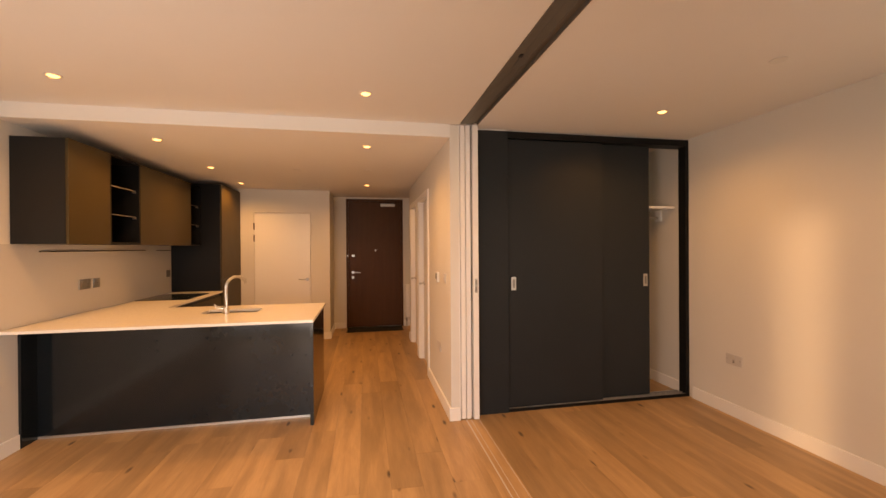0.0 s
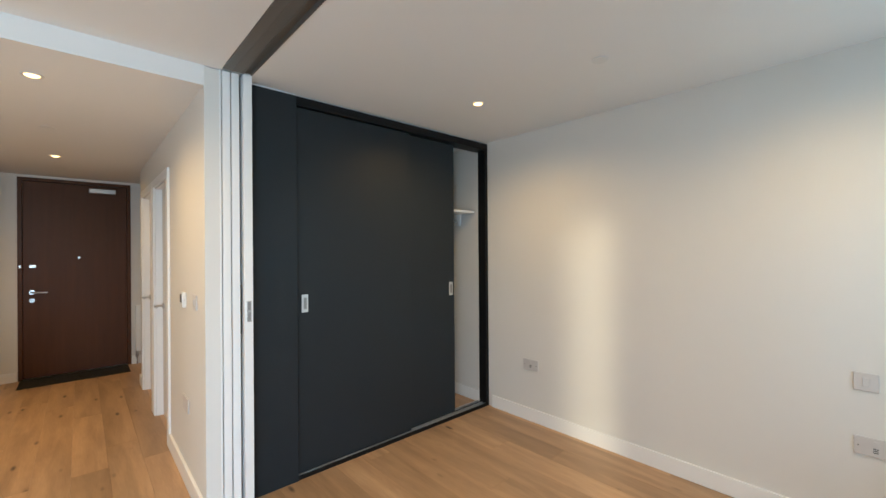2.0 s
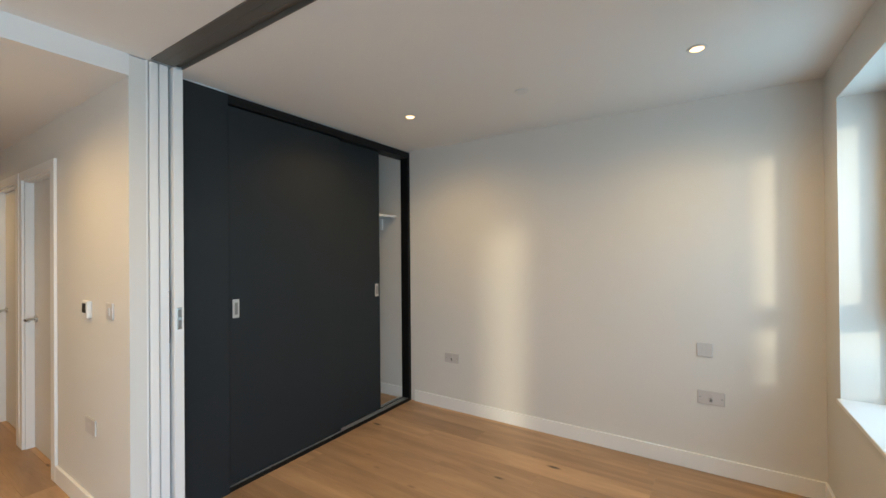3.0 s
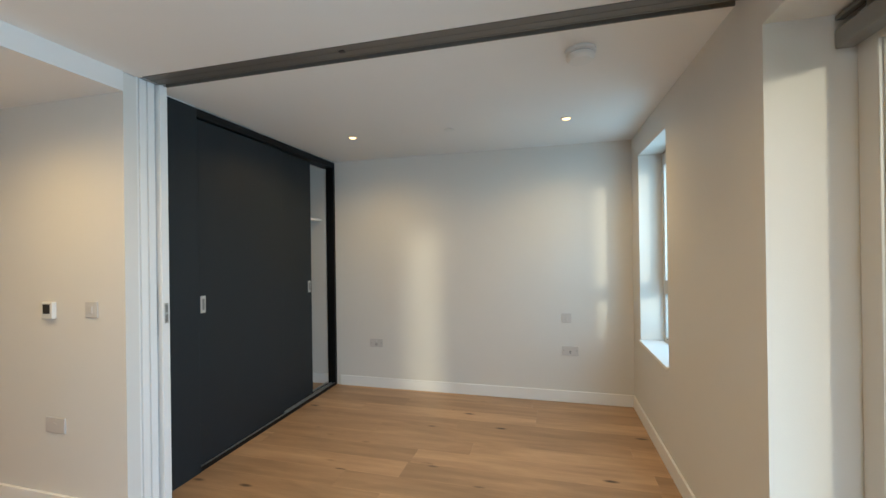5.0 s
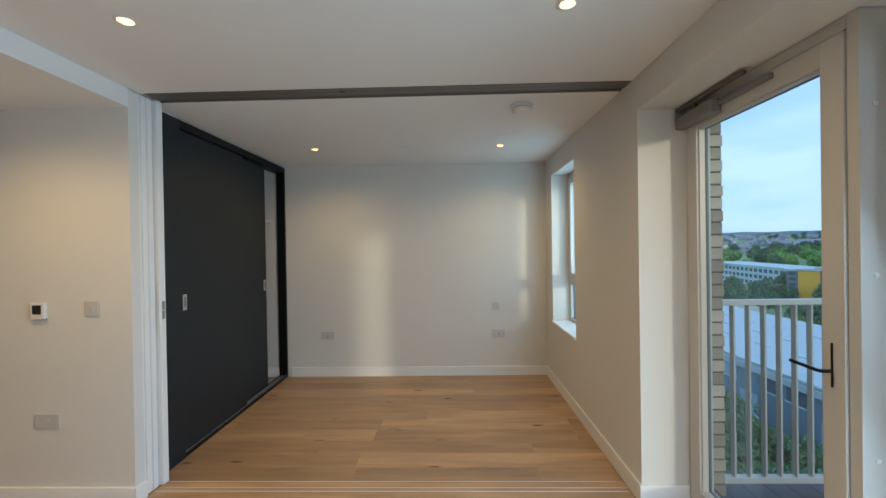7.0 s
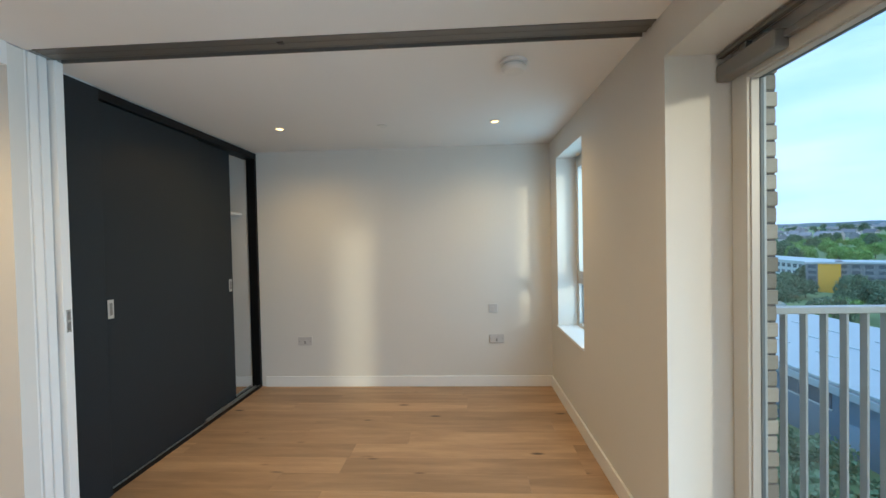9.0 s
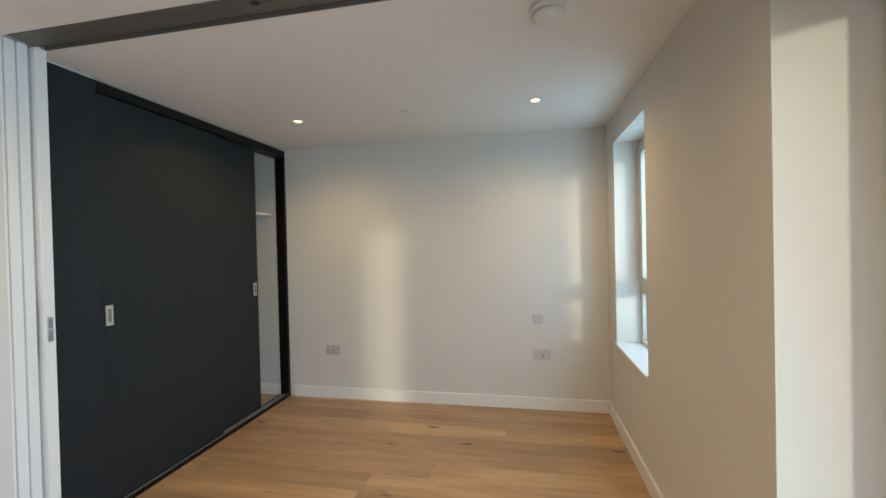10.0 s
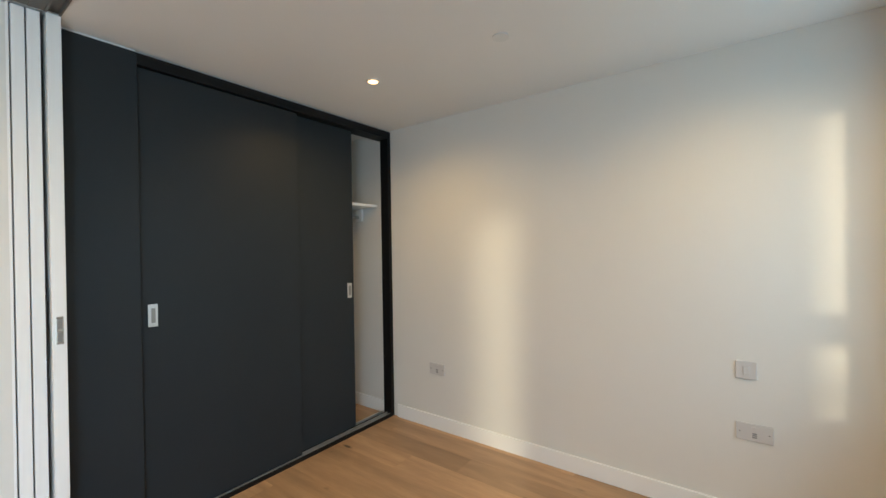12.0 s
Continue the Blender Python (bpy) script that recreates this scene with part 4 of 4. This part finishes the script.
bm = bmesh.new()
ringv = []
for k in range(140):
    a = radians(-125 + k * 1.4)
    r = 3000
    h = 58 + 16 * noise.noise((k * 0.11, 3.1, 0)) + 7 * noise.noise((k * 0.55, 1.2, 0)) + 3 * noise.noise((k * 2.1, 5.2, 0))
    ringv.append((bm.verts.new((r * math.cos(a), r * math.sin(a), -40)), bm.verts.new((r * math.cos(a), r * math.sin(a), h)), bm.verts.new(((r + 700) * math.cos(a), (r + 700) * math.sin(a), h - 8))))
for u, v in zip(ringv, ringv[1:]):
    bm.faces.new((u[0], v[0], v[1], u[1]))
    bm.faces.new((u[1], v[1], v[2], u[2]))
structure("backdrop", bm, HILLM, "wooded hills on the horizon, blued by painted haze", "hills", True)

# long metal-roofed building
sh = thing("warehouse", "long blue-grey clad building with pale metal roof", "building", (45, -36, G0))
part("wall", local(sh, boxes(((8, -45.5, G0), (95, -26.5, -9.9)))), CLADM, sh)
roof = part("roof", local(sh, boxes(((7, -46.5, -9.9), (96, -26.0, -9.65)), bevel=0.05)), ROOFM, sh, "pale grey flat roof")
part("parapet", local(sh, boxes(((7, -26.2, -10.55), (96, -25.85, -9.95)), bevel=0.03)), ROOFM, sh, "pale parapet band")
for r in range(3):
    for k in range(9):
        x, y = 26 + k * 5.2 + r * 1.6, -31.5 - r * 4.2
        z = -9.65
        part("rooflight", local(sh, boxes(((x, y - 0.12, z), (x + 2.1, y + 0.12, z + 0.1)))), WHITEB, roof, "white roof strip")
for x0, x1, z0, z1, m in ((31.2, 33.4, -12.0, -10.5, WPANE), (34.0, 36.0, -12.0, -10.5, WPANE), (43, 45, -12, -10.5, WPANE), (39.4, 41.2, -12.1, -10.7, PALEBLUE), (36.6, 39.0, -14.8, -12.9, PALEBLUE), (28.6, 30.2, -14.2, -12.5, PALEBLUE), (50, 53, -14.8, -12.5, PALEBLUE)):
    w = part("window", local(sh, boxes(((x0, -26.6, z0), (x1, -26.44, z1)))), m, sh)
    part("sill", local(sh, boxes(((x0 - 0.1, -26.6, z0 - 0.12), (x1 + 0.1, -26.38, z0 - 0.001)))), WHITEB, w, "white sill")


def block(name, label, centre, turn, width, depth, top, mat, cols, rows_, pane_mat=WPANE):
    """A flat-roofed building with a grid of windows on the face turned to the flats."""
    t = thing(name, label, "building", (0, 0, 0))
    h = top - G0
    part("wall", boxes(((-width / 2, 0, -3), (width / 2, depth, h))), mat, t)
    part("roof", boxes(((-width / 2 - 0.3, -0.3, h), (width / 2 + 0.3, depth + 0.3, h + 0.5))), WHITEB, t, "pale flat roof edge")
    cw, rh = width / max(cols, 1), h / max(rows_, 1)
    for c in range(cols):
        for r in range(rows_):
            x, z = -width / 2 + (c + 0.5) * cw, (r + 0.5) * rh
            w = part("window", boxes(((x - cw * 0.3, -0.06, z - rh * 0.27), (x + cw * 0.3, 0.2, z + rh * 0.27))), pane_mat, t)
    t.matrix_basis = pose(*centre, G0, 0, 0, turn)
    return t


block("long_white_building", "long pale building with rows of windows", (163, -113.2), 170, 57, 14, -8.0, WHITEB, 18, 3)
block("orange_wing", "short orange clad block beside the pale building", (129.5, -106.5), -131, 2.6, 6, -8.0, ORANGE, 0, 0)
block("orange_building", "tall orange clad stair tower", (115.6, -99.3), -131, 4.6, 8, -7.0, ORANGE, 0, 0)
block("apartment_wing", "narrow grey apartment wing with balconies", (118.3, -96.9), -131, 2.6, 6, -7.2, GREYB, 1, 5)
block("grey_apartment_building", "long grey apartment building with balconies", (102.6, -116.4), -131, 40, 12, -7.0, GREYB, 16, 5)
shed = thing("arched_shed", "low pale shed with curved roof behind the warehouse", "building", (88, -57, G0))
part("wall", boxes(((-7, -4, 0), (7, 4, 2.4))), WHITEB, shed)
bm = bmesh.new()
arc = [(4.3 * math.cos(math.pi * k / 12), 2.4 + 1.3 * math.sin(math.pi * k / 12)) for k in range(13)]
ends = [[bm.verts.new((x, y, z)) for y, z in arc] for x in (-7.3, 7.3)]
for k in range(12):
    bm.faces.new((ends[0][k], ends[0][k + 1], ends[1][k + 1], ends[1][k]))
bm.faces.new(ends[0])
bm.faces.new(ends[1][::-1])
bm.faces.new((ends[0][0], ends[1][0], ends[1][12], ends[0][12]))
part("roof", bm, ROOFM, shed, "curved pale metal roof")


def leaves(n, rx, rz, size, seed, lumps):
    """Many small leaf faces gathered in uneven clumps."""
    rng = random.Random(seed)
    bm = bmesh.new()
    cs = []
    for _ in range(lumps):
        a, u = rng.uniform(0, 6.283), rng.uniform(-0.7, 1)
        q = math.sqrt(max(0, 1 - u * u)) * rng.uniform(0.35, 0.8)
        cs.append((Vector((rx * q * math.cos(a), rx * q * math.sin(a), rz * u * 0.75)), rng.uniform(0.28, 0.55)))
    for k in range(n):
        c, s = cs[k % lumps]
        d = Vector((rng.gauss(0, 1), rng.gauss(0, 1), rng.gauss(0, 1))).normalized()
        p = c + Vector((d.x * rx, d.y * rx, d.z * rz)) * s * rng.uniform(0.75, 1.05)
        e = Euler((rng.uniform(0, 6), rng.uniform(0, 6), rng.uniform(0, 6)))
        w = size * rng.uniform(0.6, 1.3)
        bm.faces.new([bm.verts.new(p + e.to_matrix() @ Vector(v)) for v in ((-w, -w * 0.6, 0), (w * 0.9, -w * 0.5, w * 0.15), (w, w * 0.6, 0), (-w * 0.8, w * 0.5, -w * 0.12))])
    return bm


def tree(name, label, h, r, n, size, mat, seed, lumps=16):
    t = thing(name, label, "tree", (0, 0, 0))
    bm = tubes(((0, 0, -0.5), (0, 0, h * 0.55), h * 0.03, h * 0.018), seg=8)
    for k in range(5):
        a = k * 1.3 + seed
        tube(bm, (0, 0, h * (0.3 + 0.05 * k)), (r * 0.6 * math.cos(a), r * 0.6 * math.sin(a), h * (0.55 + 0.05 * k)), h * 0.012, h * 0.005, seg=6)
    part("trunk", bm, BARK, t)
    bm = leaves(n, r, h * 0.42, size, seed, lumps)
    bmesh.ops.translate(bm, verts=bm.verts, vec=(0, 0, h * 0.6))
    part("crown", bm, mat, t)
    return t


rng = random.Random(5)
near = [tree("shrub", "dense dark green shrub below the balcony", 3.4, 2.6, 1500, 0.15, LEAF, 11, 20), tree("shrub", "dense dark green shrub below the balcony", 2.6, 2.2, 1300, 0.13, LEAF, 12, 18)]
# leaf colour for far trees, paled to imitate haze
FARLEAF = material("haze_paled_leaves", (0.15, 0.24, 0.14), 0.8, colour2=(0.09, 0.15, 0.09), scale=0.6)
far_t = [tree("tree", "broad dark green tree behind the warehouse", 9.5, 5.5, 1300, 0.42, FARLEAF, 21, 18), tree("tree", "broad bright green tree behind the warehouse", 8.5, 5.0, 1300, 0.42, LEAF2, 22, 18), tree("tree", "broad dark green tree behind the warehouse", 11, 5.0, 1300, 0.45, FARLEAF, 23, 20)]
first = {}


def put(t, x, y, z, s=1.0, turn=0.0, group=""):
    """Uses the first of a kind in place, then copies."""
    m = pose(x, y, z, 0, 0, turn)
    ob = t if t.name not in first else copy_thing(t, m)
    first.setdefault(t.name, True)
    ob.matrix_basis = m @ Matrix.Diagonal((s, s, s, 1))
    tagged(ob, group=group)
    return ob


for k in range(26):
    x = 15 + (k % 13) * 2.1 + rng.uniform(-0.8, 0.8)
    y = -17.0 - (k // 13) * 2.9 - rng.uniform(0, 1.6)
    put(near[k % 2], x, y, G0 - 0.2, rng.uniform(0.8, 1.2), rng.uniform(0, 360), "shrubs below the balcony")
for k in range(60):
    d, q = rng.uniform(84, 122), rng.uniform(0.70, 1.25)
    if 0.91 < q < 1.01:
        q, d = q + 0.1, 84 + (d - 84) * 0.4
    if q > 1.0:
        d = min(d, 96)
    put(far_t[(k * 7) % 3 if k % 5 else 0], d * 1.05, -d * (q - 0.065), G0, rng.uniform(0.34, 0.58), rng.uniform(0, 360), "trees beyond the warehouse")
for k in range(18):
    d, q = rng.uniform(64, 80), rng.uniform(0.92, 1.3)
    put(far_t[(k * 5) % 3], d * 1.05, -d * (q - 0.065), G0, rng.uniform(0.34, 0.5), rng.uniform(0, 360), "trees beyond the warehouse")
for k in range(90):
    d, q = rng.uniform(190, 420), rng.uniform(0.70, 1.3)
    put(far_t[1 if k % 3 else 2], d * 1.05, -d * (q - 0.065), rise(d * 1.05, d * (q - 0.065)), rng.uniform(0.7, 1.05), rng.uniform(0, 360), "trees at the edge of town")
for k in range(60):
    d, q = rng.uniform(450, 1500), rng.uniform(0.68, 1.4)
    put(far_t[0 if k % 2 else 2], d * 1.05, -d * (q - 0.065), rise(d * 1.05, d * (q - 0.065)), rng.uniform(0.8, 1.5), rng.uniform(0, 360), "trees in the town")
hs = thing("house", "distant brick house with red-brown pitched roof, greyed by painted haze", "house", (0, 0, 0))
part("wall", boxes(((-6, -4, -2), (6, 4, 6))), HOUSEW, hs)
bm = bmesh.new()
vs = [bm.verts.new(p) for p in ((-6.4, -4.5, 5.8), (6.4, -4.5, 5.8), (6.4, 4.5, 5.8), (-6.4, 4.5, 5.8), (-6.4, 0, 9.6), (6.4, 0, 9.6))]
for f in ((0, 1, 5, 4), (2, 3, 4, 5), (0, 4, 3), (1, 2, 5), (0, 3, 2, 1)):
    bm.faces.new([vs[i] for i in f])
part("roof", bm, HAZEROOF, hs, "red-brown tiled roof greyed by painted haze")
part("chimney", boxes(((3.5, -0.6, 8), (4.7, 0.6, 11))), HOUSEW, hs)
for x in (-3, 3):
    for z in (1.4, 4.3):
        part("window", boxes(((x - 1, -4.06, z - 0.7), (x + 1, -3.9, z + 0.7))), WPANE, hs)
        part("window", boxes(((x - 1, 3.9, z - 0.7), (x + 1, 4.06, z + 0.7))), WPANE, hs)
for k in range(110):
    d, q = 380 + 1100 * (k / 110) ** 1.2 + rng.uniform(-20, 20), rng.uniform(0.68, 1.4)
    put(hs, d * 1.05, -d * (q - 0.065), rise(d * 1.05, d * (q - 0.065)), rng.uniform(0.9, 1.3), rng.choice((40, 130, 20, 60)) + rng.uniform(-8, 8), "houses of the town")

# ---------------------------------------------------------------- oak boards
board_w = 0.185
mesh_of = {}
row = 0
x = XL - 0.03
while x < XB:
    random.seed(row * 7 + 3)
    mid = x + board_w / 2
    y_end = YE + 0.03 if mid < 1.45 else 4.06
    y = 0.03 - random.uniform(0, 1.6)
    while y < y_end:
        length = random.choice((1.2, 1.55, 1.9, 1.9))
        y1 = min(y + length, y_end)
        if y1 > 0.1:
            y0 = max(y, 0.02)
            key = round(y1 - y0, 3)
            if key not in mesh_of:
                bm = bmesh.new()
                vs = bmesh.ops.create_cube(bm, size=1, matrix=Matrix.LocRotScale((0, 0, -0.007), None, (board_w - 0.0006, key - 0.0006, 0.014)))["verts"]
                es = [e for e in bm.edges if all(v.co.z > -0.001 for v in e.verts)]
                bmesh.ops.bevel(bm, geom=es, offset=0.0006, segments=1, affect="EDGES")
                mesh_of[key] = mesh("plank", bm, OAK)
            ob = new("plank", mesh_of[key])
            ob.parent = floor_base
            ob.location = (mid, (y0 + y1) / 2, 0)
        y = y1
    x += board_w
    row += 1
